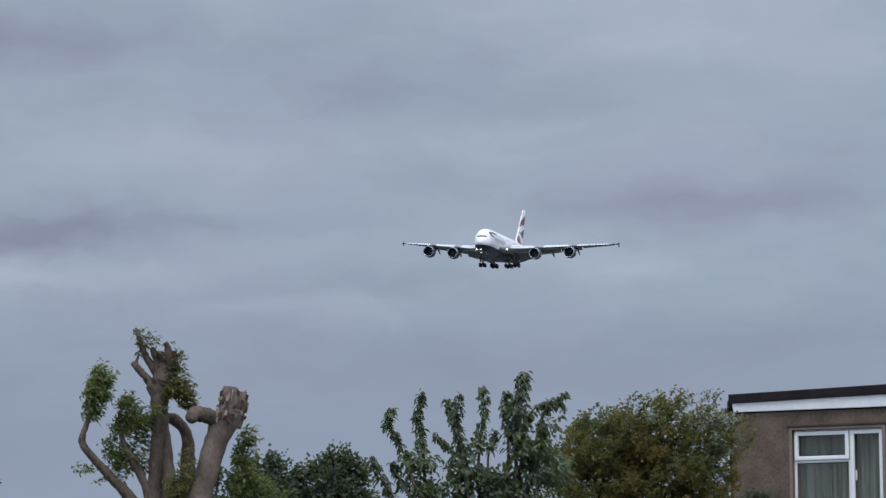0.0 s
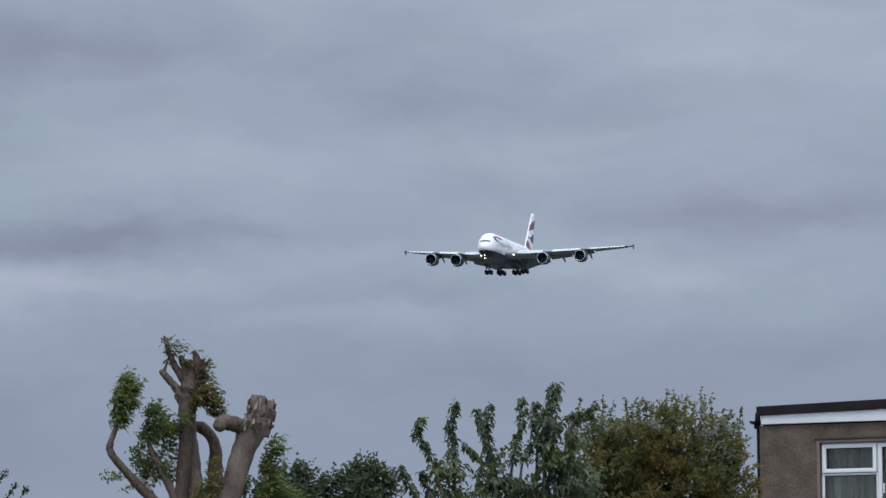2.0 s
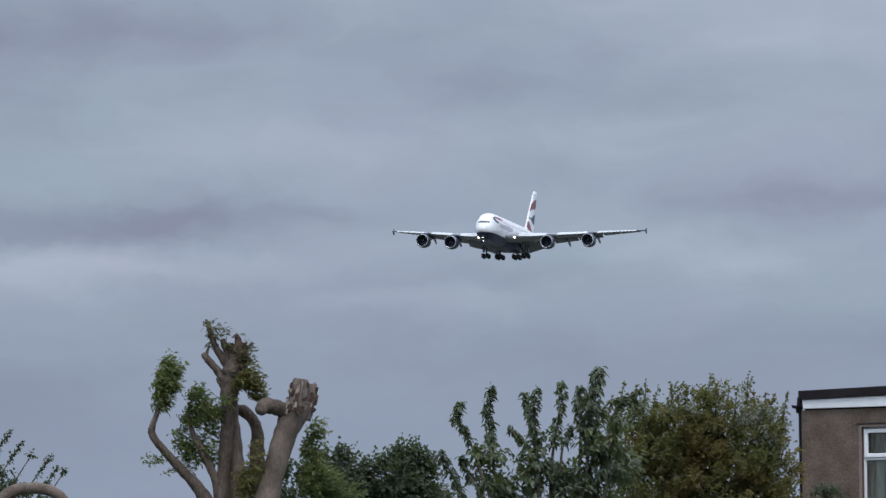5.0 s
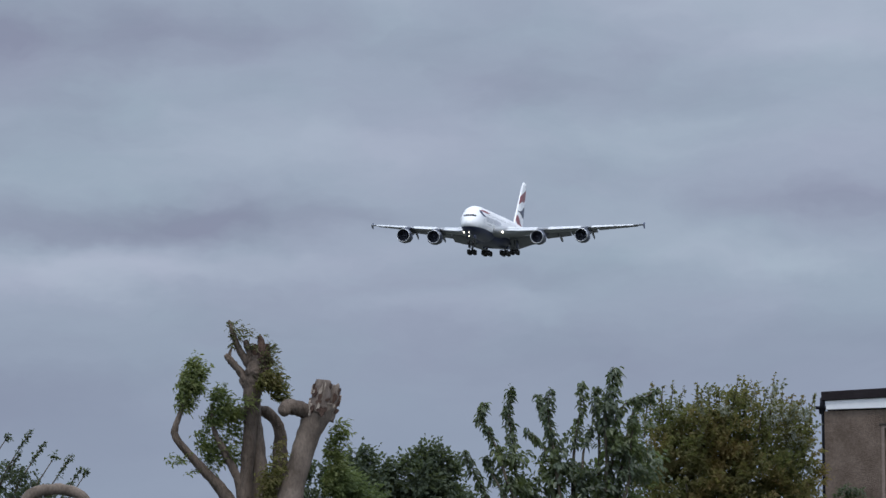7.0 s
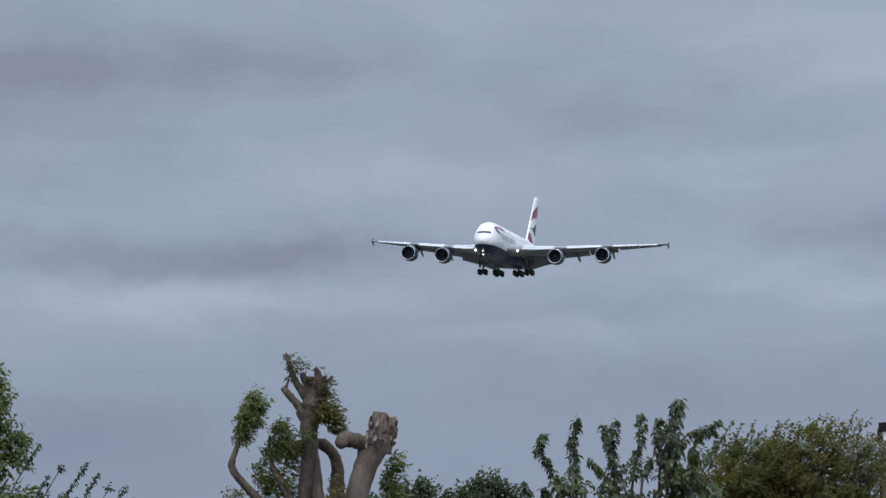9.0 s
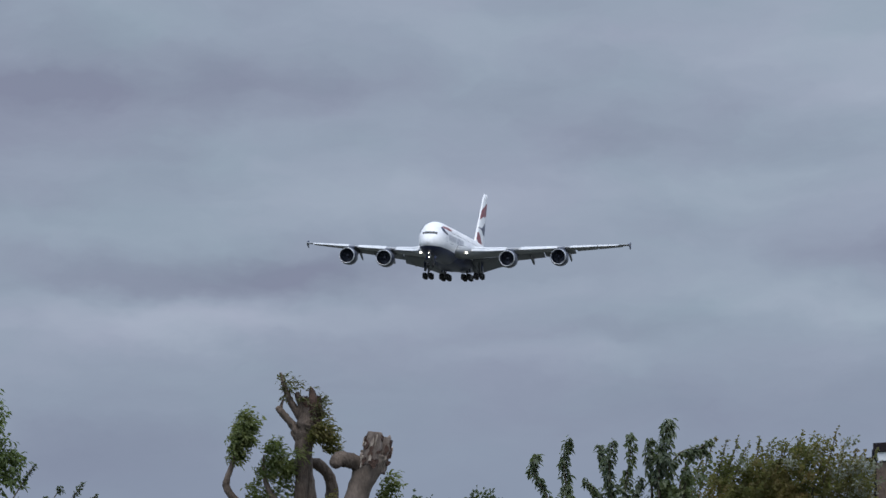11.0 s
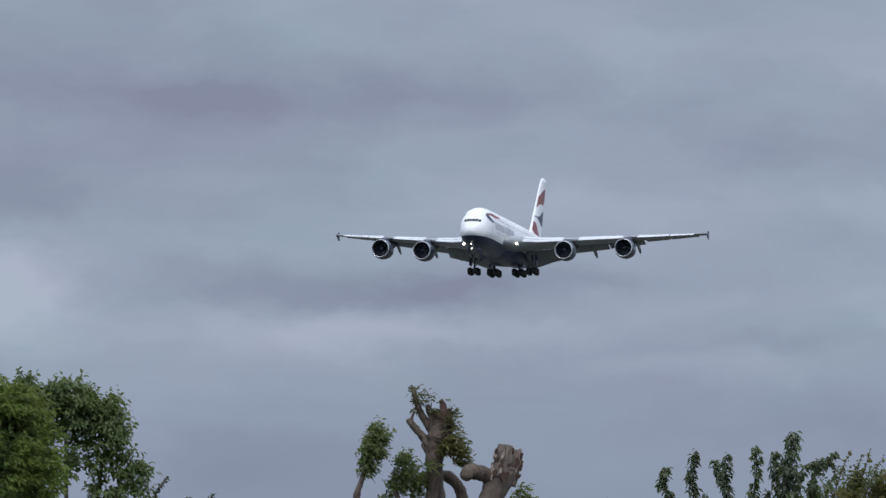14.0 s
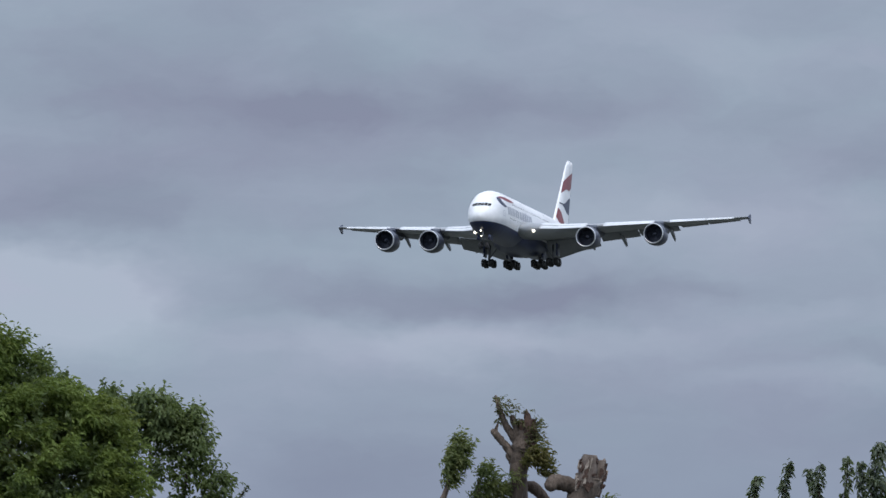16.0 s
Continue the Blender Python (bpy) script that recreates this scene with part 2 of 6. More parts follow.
M_GRASS = surface("worn_grass_and_paving", (0.042, 0.047, 0.038), (0.07, 0.072, 0.062), 0.9, 0, 0.4, 0.5, 20.0, 0.2)


def glass_pane():
    m = bpy.data.materials.new("window_glass")
    m.use_nodes = True
    b = m.node_tree.nodes["Principled BSDF"]
    b.inputs["Transmission Weight"].default_value, b.inputs["Roughness"].default_value, b.inputs["IOR"].default_value = 1.0, 0.02, 1.45
    b.inputs["Base Color"].default_value = (0.86, 0.92, 0.9, 1)
    return m


M_PANE = glass_pane()


# ---- mesh helpers ----
def part(name, bm, material, parent=None, label="", smooth=True):
    me = bpy.data.meshes.new(name)
    bm.normal_update()
    bm.to_mesh(me)
    bm.free()
    if smooth:
        me.shade_smooth()
    me.materials.append(material)
    ob = new(name, me)
    ob.parent = parent
    if label:
        tagged(ob, label)
    return ob


def thing(name, label, category, at=(0, 0, 0), group="", kind=""):
    ob = new(name)
    ob.location = at
    return tagged(ob, label, category, group, kind)


def add_box(bm, lo, hi, bevel=0.0, m=None):
    vs = [bm.verts.new((x, y, z)) for z in (lo[2], hi[2]) for y in (lo[1], hi[1]) for x in (lo[0], hi[0])]
    fs = [bm.faces.new([vs[i] for i in q]) for q in ((0, 2, 3, 1), (4, 5, 7, 6), (0, 1, 5, 4), (2, 6, 7, 3), (0, 4, 6, 2), (1, 3, 7, 5))]
    if bevel:
        r = bmesh.ops.bevel(bm, geom=list({e for f in fs for e in f.edges}), offset=bevel, segments=2, affect="EDGES", profile=0.5)
        vs = list({v for f in r["faces"] for v in f.verts} | {v for v in vs if v.is_valid})
    if m is not None:
        bmesh.ops.transform(bm, matrix=m, verts=[v for v in vs if v.is_valid])


def box(lo, hi, bevel=0.0):
    bm = bmesh.new()
    add_box(bm, lo, hi, bevel)
    return bm


def loft(rings, closed=True, cap=True):
    """A skin through rings of equal numbers of points."""
    bm = bmesh.new()
    add_loft(bm, rings, closed, cap)
    return bm


def add_loft(bm, rings, closed=True, cap=True):
    vr = [[bm.verts.new(p) for p in r] for r in rings]
    n = len(vr[0])
    for a, b in zip(vr, vr[1:]):
        for i in range(n if closed else n - 1):
            j = (i + 1) % n
            bm.faces.new((a[i], a[j], b[j], b[i]))
    if cap and closed:
        bm.faces.new(vr[0][::-1])
        bm.faces.new(vr[-1])


def lathe(profile, axis_at=(0, 0, 0), n=32, cap=False):
    """Rings round an axis along y: profile rows (y, radius)."""
    x0, y0, z0 = axis_at
    return loft([[(x0 + r * math.cos(2 * math.pi * i / n), y0 + y, z0 + r * math.sin(2 * math.pi * i / n)) for i in range(n)] for y, r in profile], True, cap)


def tube(path, radii, sides=10, rough=0.0, seed=0, sub=4, end_round=False):
    """A limb: rings along a smooth curve through path, its thickness running through radii."""
    rnd = random.Random(seed)
    pts, rad = [], []
    P = [Vector(p) for p in path]
    for i in range(len(P) - 1):
        p0, p1, p2, p3 = P[max(i - 1, 0)], P[i], P[i + 1], P[min(i + 2, len(P) - 1)]
        for k in range(sub):
            u = k / sub
            pts.append(0.5 * ((2 * p1) + (p2 - p0) * u + (2 * p0 - 5 * p1 + 4 * p2 - p3) * u * u + (3 * p1 - p0 - 3 * p2 + p3) * u ** 3))
            rad.append(radii[i] + (radii[i + 1] - radii[i]) * u)
    pts.append(P[-1])
    rad.append(radii[-1])
    if end_round:
        d = (pts[-1] - pts[-2]).normalized()
        r = rad[-1]
        for q, s in ((0.35, 0.92), (0.65, 0.72), (0.85, 0.4)):
            pts.append(P[-1] + d * r * q)
            rad.append(r * s)
    rings = []
    side = None
    for i, p in enumerate(pts):
        d = (pts[min(i + 1, len(pts) - 1)] - pts[max(i - 1, 0)]).normalized()
        if side is None:
            side = d.orthogonal().normalized()
        side = (side - d * side.dot(d)).normalized()
        up = d.cross(side)
        ring = []
        for k in range(sides):
            a = 2 * math.pi * k / sides
            v = side * math.cos(a) + up * math.sin(a)
            r = rad[i] * (1 + rough * noise.noise((p + v * rad[i]) * (1.6 / max(rad[i], 0.02)) * 0.5 + Vector((seed, 0, 0))))
            ring.append(p + v * r)
        rings.append(ring)
    return loft(rings)


def leaf_mesh(name, pts, dirs, length, width, material, parent, seed=1, label="", droop=0.25):
    """Leaves as folded blades: one at each point, along its direction."""
    rs = np.random.RandomState(seed)
    n = len(pts)
    d = dirs / (np.linalg.norm(dirs, axis=1, keepdims=True) + 1e-9)
    side = np.cross(d, np.array([0.0, -0.25, 1.0]) + rs.normal(size=(n, 3)) * 0.55)
    side /= np.linalg.norm(side, axis=1, keepdims=True) + 1e-9
    nor = -np.cross(d, side)
    L = (length * rs.uniform(0.65, 1.3, n))[:, None]
    W = (width * rs.uniform(0.7, 1.25, n))[:, None]
    down = np.array([0, 0, -1.0])
    rim = [pts]
    for along, wide in ((0.28, 0.44), (0.66, 0.42)):
        for k in (1, -1):
            rim.append(pts + d * L * along + side * W * wide * k + nor * W * 0.18 + down * L * droop * along * along)
    v = np.stack(rim + [pts + d * L * 0.5 + down * L * droop * 0.25, pts + d * L + down * L * droop], 1).reshape(-1, 3)
    f = (np.array([[0, 1, 5], [0, 5, 2], [1, 3, 5], [2, 5, 4], [3, 6, 5], [4, 5, 6]])[None] + 7 * np.arange(n)[:, None, None]).reshape(-1, 3)
    me = bpy.data.meshes.new(name)
    me.from_pydata(v.tolist(), [], f.tolist())
    me.materials.append(material)
    ob = new(name, me)
    ob.parent = parent
    tagged(ob, label, kind="stuff")
    return ob


def blob_points(center, radii, n, seed, shell=0.55, gap=0.0, gap_scale=3.0):
    """Points in a lumpy ellipsoid, more of them near its skin, with gaps where a noise is low."""
    rs = np.random.RandomState(seed)
    v = rs.normal(size=(n, 3))
    v /= np.linalg.norm(v, axis=1, keepdims=True)
    r = (shell + (1 - shell) * rs.rand(n)) ** 0.8
    lump = np.array([1 + 0.28 * noise.noise(Vector(q) * 2.2 + Vector((seed * 1.7, 0, 0))) for q in v])
    p = v * (r * lump)[:, None] * np.array(radii) + np.array(center)
    if gap:
        keep = np.array([noise.noise(Vector(q) * gap_scale + Vector((0, seed * 2.3, 0))) for q in p]) > -0.5 + gap
        p, v = p[keep], v[keep]
    return p, v


def clump_blobs(blobs, r, seed):
    """Breaks broad blobs up into the smaller clumps of foliage that sit on their skin."""
    rs = np.random.RandomState(seed)
    out = []
    for x, y, z, rx, ry, rz in blobs:
        if min(rx, rz) < 1.3 * r:
            out.append((x, y, z, rx, ry, rz))
            continue
        n = int(1.5 * (rx * ry + ry * rz + rx * rz) / 3 / (r * r)) + 3
        for k in range(n):
            v = rs.normal(size=3)
            v /= np.linalg.norm(v)
            q = rs.uniform(0.62, 0.98)
            f = rs.uniform(0.7, 1.3)
            out.append((x + v[0] * rx * q, y + v[1] * ry * q, z + v[2] * rz * q, r * f, r * f, r * f * 0.7))
    return out


def crown(name, blobs, per_m2, leaf, material, parent, seed, wind=(0.5, 0, 0.1), hang=0.3, gap=0.2, label="", shell=0.55, spray=9, clump=0.0):
    """A leaf mass over several blobs (x, y, z, rx, ry, rz): leaves set along short twigs that grow outwards and bend with the wind."""
    P, D = [], []
    steps = np.arange(spray) / max(spray - 1, 1)
    area = sum((b[3] * b[4] + b[4] * b[5] + b[3] * b[5]) for b in blobs)
    if clump:
        blobs = clump_blobs(blobs, clump, seed)
        per_m2 *= area / sum((b[3] * b[4] + b[4] * b[5] + b[3] * b[5]) for b in blobs)
    for i, (x, y, z, rx, ry, rz) in enumerate(blobs):
        n = int(per_m2 * 4 * math.pi * ((rx * ry + ry * rz + rx * rz) / 3) / spray) + 1
        p, v = blob_points((x, y, z), (rx * 0.9, ry * 0.9, rz * 0.9), n, seed * 31 + i, shell, gap, 1.2 / max(0.12, min(rx, rz)) * 0.8)
        if clump:
            keep = v[:, 2] > -0.35
            p, v = p[keep], v[keep]
        rs = np.random.RandomState(seed * 7 + i)
        n = len(p)
        if not n:
            continue
        axis = v * 0.5 + rs.normal(size=p.shape) * np.array([0.35, 0.35, 0.22]) + np.array(wind) + np.array([0, 0, 0.1])
        axis /= np.linalg.norm(axis, axis=1, keepdims=True)
        length = leaf[0] * rs.uniform(1.5, 3.2, n)
        q = p[:, None, :] + axis[:, None, :] * (length[:, None] * (steps - 0.35))[:, :, None] + rs.normal(size=(n, spray, 3)) * leaf[0] * 0.2
        d = axis[:, None, :] * 0.8 + rs.normal(size=(n, spray, 3)) * 0.42 + np.array([0, 0, -hang])
        P.append(q.reshape(-1, 3))
        D.append(d.reshape(-1, 3))
    return leaf_mesh(name, np.concatenate(P), np.concatenate(D), leaf[0], leaf[1], material, parent, seed, label)


# ---- ground and sky backdrop ----
def ground():
    bm = bmesh.new()
    n, half = 40, 4600.0
    grid = [[bm.verts.new(((i / n * 2 - 1) ** 3 * half, (j / n * 2 - 1) ** 3 * half, 0)) for j in range(n + 1)] for i in range(n + 1)]
    for i in range(n):
        for j in range(n):
            bm.faces.new((grid[i][j], grid[i + 1][j], grid[i + 1][j + 1], grid[i][j + 1]))
    tagged(part("ground", bm, M_GRASS, smooth=False), "flat worn grass and paving reaching to the horizon", "ground", kind="structure")


ground()


def cloud_material(name, stops, wisps, cover, fade):
    """Cloud cover lit from behind and above: soft lumps and level streaks, and some larger banks (azimuth, elevation, their half widths, weight), in degrees."""
    m = bpy.data.materials.new(name)
    m.use_nodes = True
    t = m.node_tree
    t.nodes.clear()
    out = t.nodes.new("ShaderNodeOutputMaterial")
    co = t.nodes.new("ShaderNodeTexCoord").outputs["UV"]   # degrees of azimuth and elevation / 10
    sep = t.nodes.new("ShaderNodeSeparateXYZ")
    t.links.new(co, sep.inputs[0])
    # the air's turning pulls the banks out of line
    w1 = math_node(t, "MULTIPLY_ADD", noise_node(t, mapped(t, co, (6, 11, 1), (9, 2, 0)), 1.0, 4, 0.6), 1.0, -0.5)
    w2 = math_node(t, "MULTIPLY_ADD", noise_node(t, mapped(t, co, (7, 13, 1), (2, 8, 0)), 1.0, 4, 0.62), 1.0, -0.5)
    az = math_node(t, "MULTIPLY_ADD", sep.outputs["X"], 10.0, math_node(t, "MULTIPLY", w1, 2.2))
    el = math_node(t, "MULTIPLY_ADD", sep.outputs["Y"], 10.0, math_node(t, "MULTIPLY", w2, 0.62))
    bent = t.nodes.new("ShaderNodeCombineXYZ")
    t.links.new(math_node(t, "MULTIPLY", az, 0.1), bent.inputs[0])
    t.links.new(math_node(t, "MULTIPLY", el, 0.1), bent.inputs[1])
    bent = bent.outputs[0]
    n1 = noise_node(t, mapped(t, bent, (2.6, 8.5, 1), (3.1, 0.7, 0)), 1.0, 3, 0.5)
    n2 = noise_node(t, mapped(t, bent, (8, 21, 1), (0.4, 5.2, 0)), 1.0, 5, 0.6)
    f = math_node(t, "MULTIPLY_ADD", n1, 0.5, math_node(t, "MULTIPLY_ADD", n2, 0.3, 0.1))
    for a, e, wa, we, k in wisps:
        u = math_node(t, "MULTIPLY_ADD", az, 1 / wa, -a / wa)
        v = math_node(t, "MULTIPLY_ADD", el, 1 / we, -e / we)
        r2 = math_node(t, "ADD", math_node(t, "MULTIPLY", u, u), math_node(t, "MULTIPLY", v, v))
        g = math_node(t, "POWER", 2.718, math_node(t, "MULTIPLY", r2, -1.0))
        f = math_node(t, "MULTIPLY_ADD", g, k, f)
    em = t.nodes.new("ShaderNodeEmission")
    # distance turns the cloud near the horizon bluer; here and there the grey leans to violet or to green
    low = math_node(t, "MULTIPLY", math_node(t, "SUBTRACT", 3.6, el), 0.7, clamp=True)
    grey = ramp_node(t, f, stops, "LINEAR")
    hue = ramp_node(t, noise_node(t, mapped(t, bent, (4, 10, 1), (6.3, 1.9, 0)), 1.0, 3, 0.5), [(0.3, (0.985, 1.025, 1.005)), (0.7, (1.035, 1.0, 1.02))])
    grey = mix_col(t, 1.0, grey, hue, "MULTIPLY")
    t.links.new(mix_col(t, math_node(t, "MULTIPLY", low, 0.7), grey, (0.252, 0.3, 0.405)), em.inputs["Color"])
    tr = t.nodes.new("ShaderNodeBsdfTransparent")
    # the cover thins out towards its rim
    a1 = math_node(t, "MULTIPLY", math_node(t, "SUBTRACT", fade[0], math_node(t, "ABSOLUTE", az)), 0.25, clamp=True)
    a2 = math_node(t, "MULTIPLY", math_node(t, "SUBTRACT", fade[1], el), 0.25, clamp=True)
    alpha = math_node(t, "MULTIPLY", math_node(t, "MULTIPLY", a1, a2), cover)
    mx = t.nodes.new("ShaderNodeMixShader")
    t.links.new(alpha, mx.inputs[0])
    t.links.new(tr.outputs[0], mx.inputs[1])
    t.links.new(em.outputs[0], mx.inputs[2])
    t.links.new(mx.outputs[0], out.inputs["Surface"])
    return m


def cloud_bank(name, radius, azimuth, elevations, material, label):
    """Part of a wide shell round the place, with degrees of azimuth and elevation as its chart."""
    me = bpy.data.meshes.new(name)
    na, ne = 48, 16
    vs, uv = [], []
    for j in range(ne + 1):
        e = elevations[0] + (elevations[1] - elevations[0]) * j / ne
        for i in range(na + 1):
            a = -azimuth + 2 * azimuth * i / na
            vs.append((radius * math.sin(radians(a)) * math.cos(radians(e)), radius * math.cos(radians(a)) * math.cos(radians(e)), radius * math.sin(radians(e))))
            uv.append((a / 10, e / 10))
    fs = [(j * (na + 1) + i, j * (na + 1) + i + 1, (j + 1) * (na + 1) + i + 1, (j + 1) * (na + 1) + i) for j in range(ne) for i in range(na)]
    me.from_pydata(vs, [], fs)
    lay = me.uv_layers.new(name="chart")
    for loop in me.loops:
        lay.data[loop.index].uv = uv[loop.vertex_index]
    me.shade_smooth()
    me.materials.append(material)
    ob = new(name, me)
    return tagged(ob, label, "sky", kind="structure")


LOW_BANKS = [(-5.96, 5.95, 0.75, 0.17, -0.24), (-3.9, 6.02, 1.1, 0.24, -0.2), (-5.2, 5.75, 2.4, 0.42, -0.17), (-8.1, 5.05, 1.3, 0.32, -0.26), (-8.0, 5.95, 1.6, 0.6, -0.24),
             (-8.7, 4.15, 1.0, 0.5, 0.65), (-4.6, 4.16, 2.2, 0.22, -0.26), (-5.3, 4.04, 0.9, 0.12, -0.1), (-4.4, 3.72, 2.4, 0.18, 0.22),
             (-3.2, 4.22, 1.3, 0.2, -0.16), (-0.4, 3.6, 1.0, 0.12, -0.12), (2.4, 4.3, 1.5, 0.22, -0.28), (-0.7, 5.35, 1.1, 0.28, -0.1),
             (-1.7, 4.0, 0.8, 0.15, 0.1), (-1.3, 3.36, 1.6, 0.15, 0.12), (1.6, 3.78, 1.5, 0.16, 0.1), (2.7, 2.95, 1.6, 0.3, -0.22),
             (2.3, 6.1, 1.8, 0.5, 0.22), (-5.5, 2.45, 1.4, 0.5, -0.36), (0.1, 4.6, 0.9, 0.2, -0.12), (0.2, 2.8, 1.8, 0.35, -0.2), (-2.9, 4.9, 1.6, 0.28, 0.1), (1.2, 5.0, 1.3, 0.2, 0.08)]
SKY_STOPS = [(0.15, (0.235, 0.265, 0.362)), (0.5, (0.31, 0.368, 0.467)), (0.85, (0.405, 0.465, 0.57))]
backdrop = cloud_bank("backdrop", 4800, 24, (-0.2, 20), cloud_material("low_cloud_cover", SKY_STOPS, LOW_BANKS, 1.0, (22, 19)),
                      "soft grey-blue streaks of low overcast cloud")


# ---- airliner ----
# local space: nose towards -y, y = station - 36, z from the bottom of the lowered wheels
STATIONS = [(0.0, 0.08, 5.65, 5.8), (0.25, 0.85, 4.95, 6.5), (0.8, 1.55, 4.4, 7.2), (1.6, 2.15, 3.9, 7.95), (2.6, 2.65, 3.45, 9.0), (3.8, 3.0, 3.1, 9.95),
            (5.5, 3.3, 2.75, 10.75), (7.5, 3.47, 2.55, 11.15), (10, 3.55, 2.45, 11.3), (13, 3.57, 2.42, 11.32), (20, 3.57, 2.4, 11.32), (30, 3.57, 2.4, 11.32),
            (44, 3.57, 2.45, 11.3), (50, 3.48, 3.0, 11.25), (56, 3.1, 4.2, 11.1), (62, 2.4, 5.8, 10.8), (68, 1.3, 7.5, 10.2), (71, 0.6, 8.5, 9.8), (72.5, 0.2, 9.0, 9.5)]


def hull(s):
    """Half width, bottom and top of the hull at a station."""
    rows = STATIONS
    s = min(max(s, rows[0][0]), rows[-1][0])
    i = max(k for k in range(len(rows) - 1) if rows[k][0] <= s)
    a, b = rows[i], rows[i + 1]
    u = (s - a[0]) / (b[0] - a[0])
    return [a[k] + (b[k] - a[k]) * u for k in (1, 2, 3)]


def hull_x(s, z):
    w, zb, zt = hull(s)
    zc = zb + 0.46 * (zt - zb)
    h = (zt - zc) if z > zc else (zc - zb)
    q = min(abs(z - zc) / max(h, 1e-6), 1.0)
    return w * max(1 - q ** 2.15, 0.0) ** (1 / 2.15)


def hull_s(x, z):
    """Station at which the nose has half width x at height z."""
    lo, hi = 0.0, 12.0
    for _ in range(40):
        mid = (lo + hi) / 2
        if hull_x(mid, z) < abs(x):
            lo = mid
        else:
            hi = mid
    return hi


def foil(chord, thick, n=9):
    """A closed wing section, leading edge at 0, in the plane of y and z."""
    up = []
    for i in range(n + 1):
        c = 0.5 - 0.5 * math.cos(math.pi * i / n)
        y = thick * 5 * (0.2969 * math.sqrt(c) - 0.126 * c - 0.3516 * c * c + 0.2843 * c ** 3 - 0.1036 * c ** 4)
        up.append((c, y))
    return [(c * chord, y * chord * 1.05) for c, y in up] + [(c * chord, -y * chord * 0.85) for c, y in up[-2:0:-1]]


def wing_at(x):
    """Leading edge station, chord, height and thickness of the wing at a distance from the axis."""
    x = abs(x)
    le = 19.6 + 0.735 * (x - 3.2) - 0.7 * max(0.0, 9 - x)
    te = 40.3 + 0.03 * (x - 3.2) if x < 13.5 else 40.6 + (x - 13.5) * 0.375
    z = 5.2 + 0.126 * (x - 3.2) + 0.00007 * (x - 3.2) ** 2
    tk = 0.135 - 0.045 * min(1.0, x / 25)
    return le, te - le, z, tk


def wing_panel(x0, x1, c0, c1, side, thick_scale=1.0, drop=0.0, back=0.0, turn=0.0, n=12):
    """A lofted stretch of wing between two chord fractions, swung about its front edge by degrees."""
    rings = []
    for i in range(n + 1):
        x = x0 + (x1 - x0) * i / n
        le, ch, z, tk = wing_at(x)
        pts = foil(ch * (c1 - c0), tk * thick_scale)
        a = radians(turn)
        ring = []
        for y, h in pts:
            yy, zz = y * math.cos(a) + h * math.sin(a), h * math.cos(a) - y * math.sin(a)
            ring.append((side * x, le + ch * c0 + yy + back - 36, z + zz - drop - ch * c0 * 0.02))
        rings.append(ring if side > 0 else ring[::-1])
    return loft(rings)


def wheel(parent, at, r, w):
    """A tyre with its hub, axle along x."""
    bm = bmesh.new()
    prof = [(-w / 2, r * 0.55), (-w / 2, r * 0.86), (-w * 0.36, r * 0.97), (0, r), (w * 0.36, r * 0.97), (w / 2, r * 0.86), (w / 2, r * 0.55)]
    n = 20
    add_loft(bm, [[(at[0] + x, at[1] + q * math.cos(2 * math.pi * i / n), at[2] + q * math.sin(2 * math.pi * i / n)) for i in range(n)] for x, q in prof], True, False)
    ob = part("wheel", bm, M_TYRE, parent)
    bm = bmesh.new()
    add_loft(bm, [[(at[0] + x, at[1] + q * math.cos(2 * math.pi * i / n), at[2] + q * math.sin(2 * math.pi * i / n)) for i in range(n)]
                  for x, q in [(-w * 0.42, r * 0.2), (-w * 0.38, r * 0.56), (w * 0.38, r * 0.56), (w * 0.42, r * 0.2)]])
    part("rim", bm, M_RIM, ob)


def rod(p, q, r, n=10):
    return tube([p, q], [r, r], n, sub=1)


def skin_patch(bm, rows, side, lift=0.02):
    """A patch on the hull's side: rows of (station, bottom, top)."""
    grid = []
    for s, z0, z1 in rows:
        grid.append([bm.verts.new((side * (hull_x(s, z0 + (z1 - z0) * k / 4) + lift), s - 36, z0 + (z1 - z0) * k / 4)) for k in range(5)])
    for a, b in zip(grid, grid[1:]):
        for k in range(4):
            q = (a[k], b[k], b[k + 1], a[k + 1])
            bm.faces.new(q if side > 0 else q[::-1])


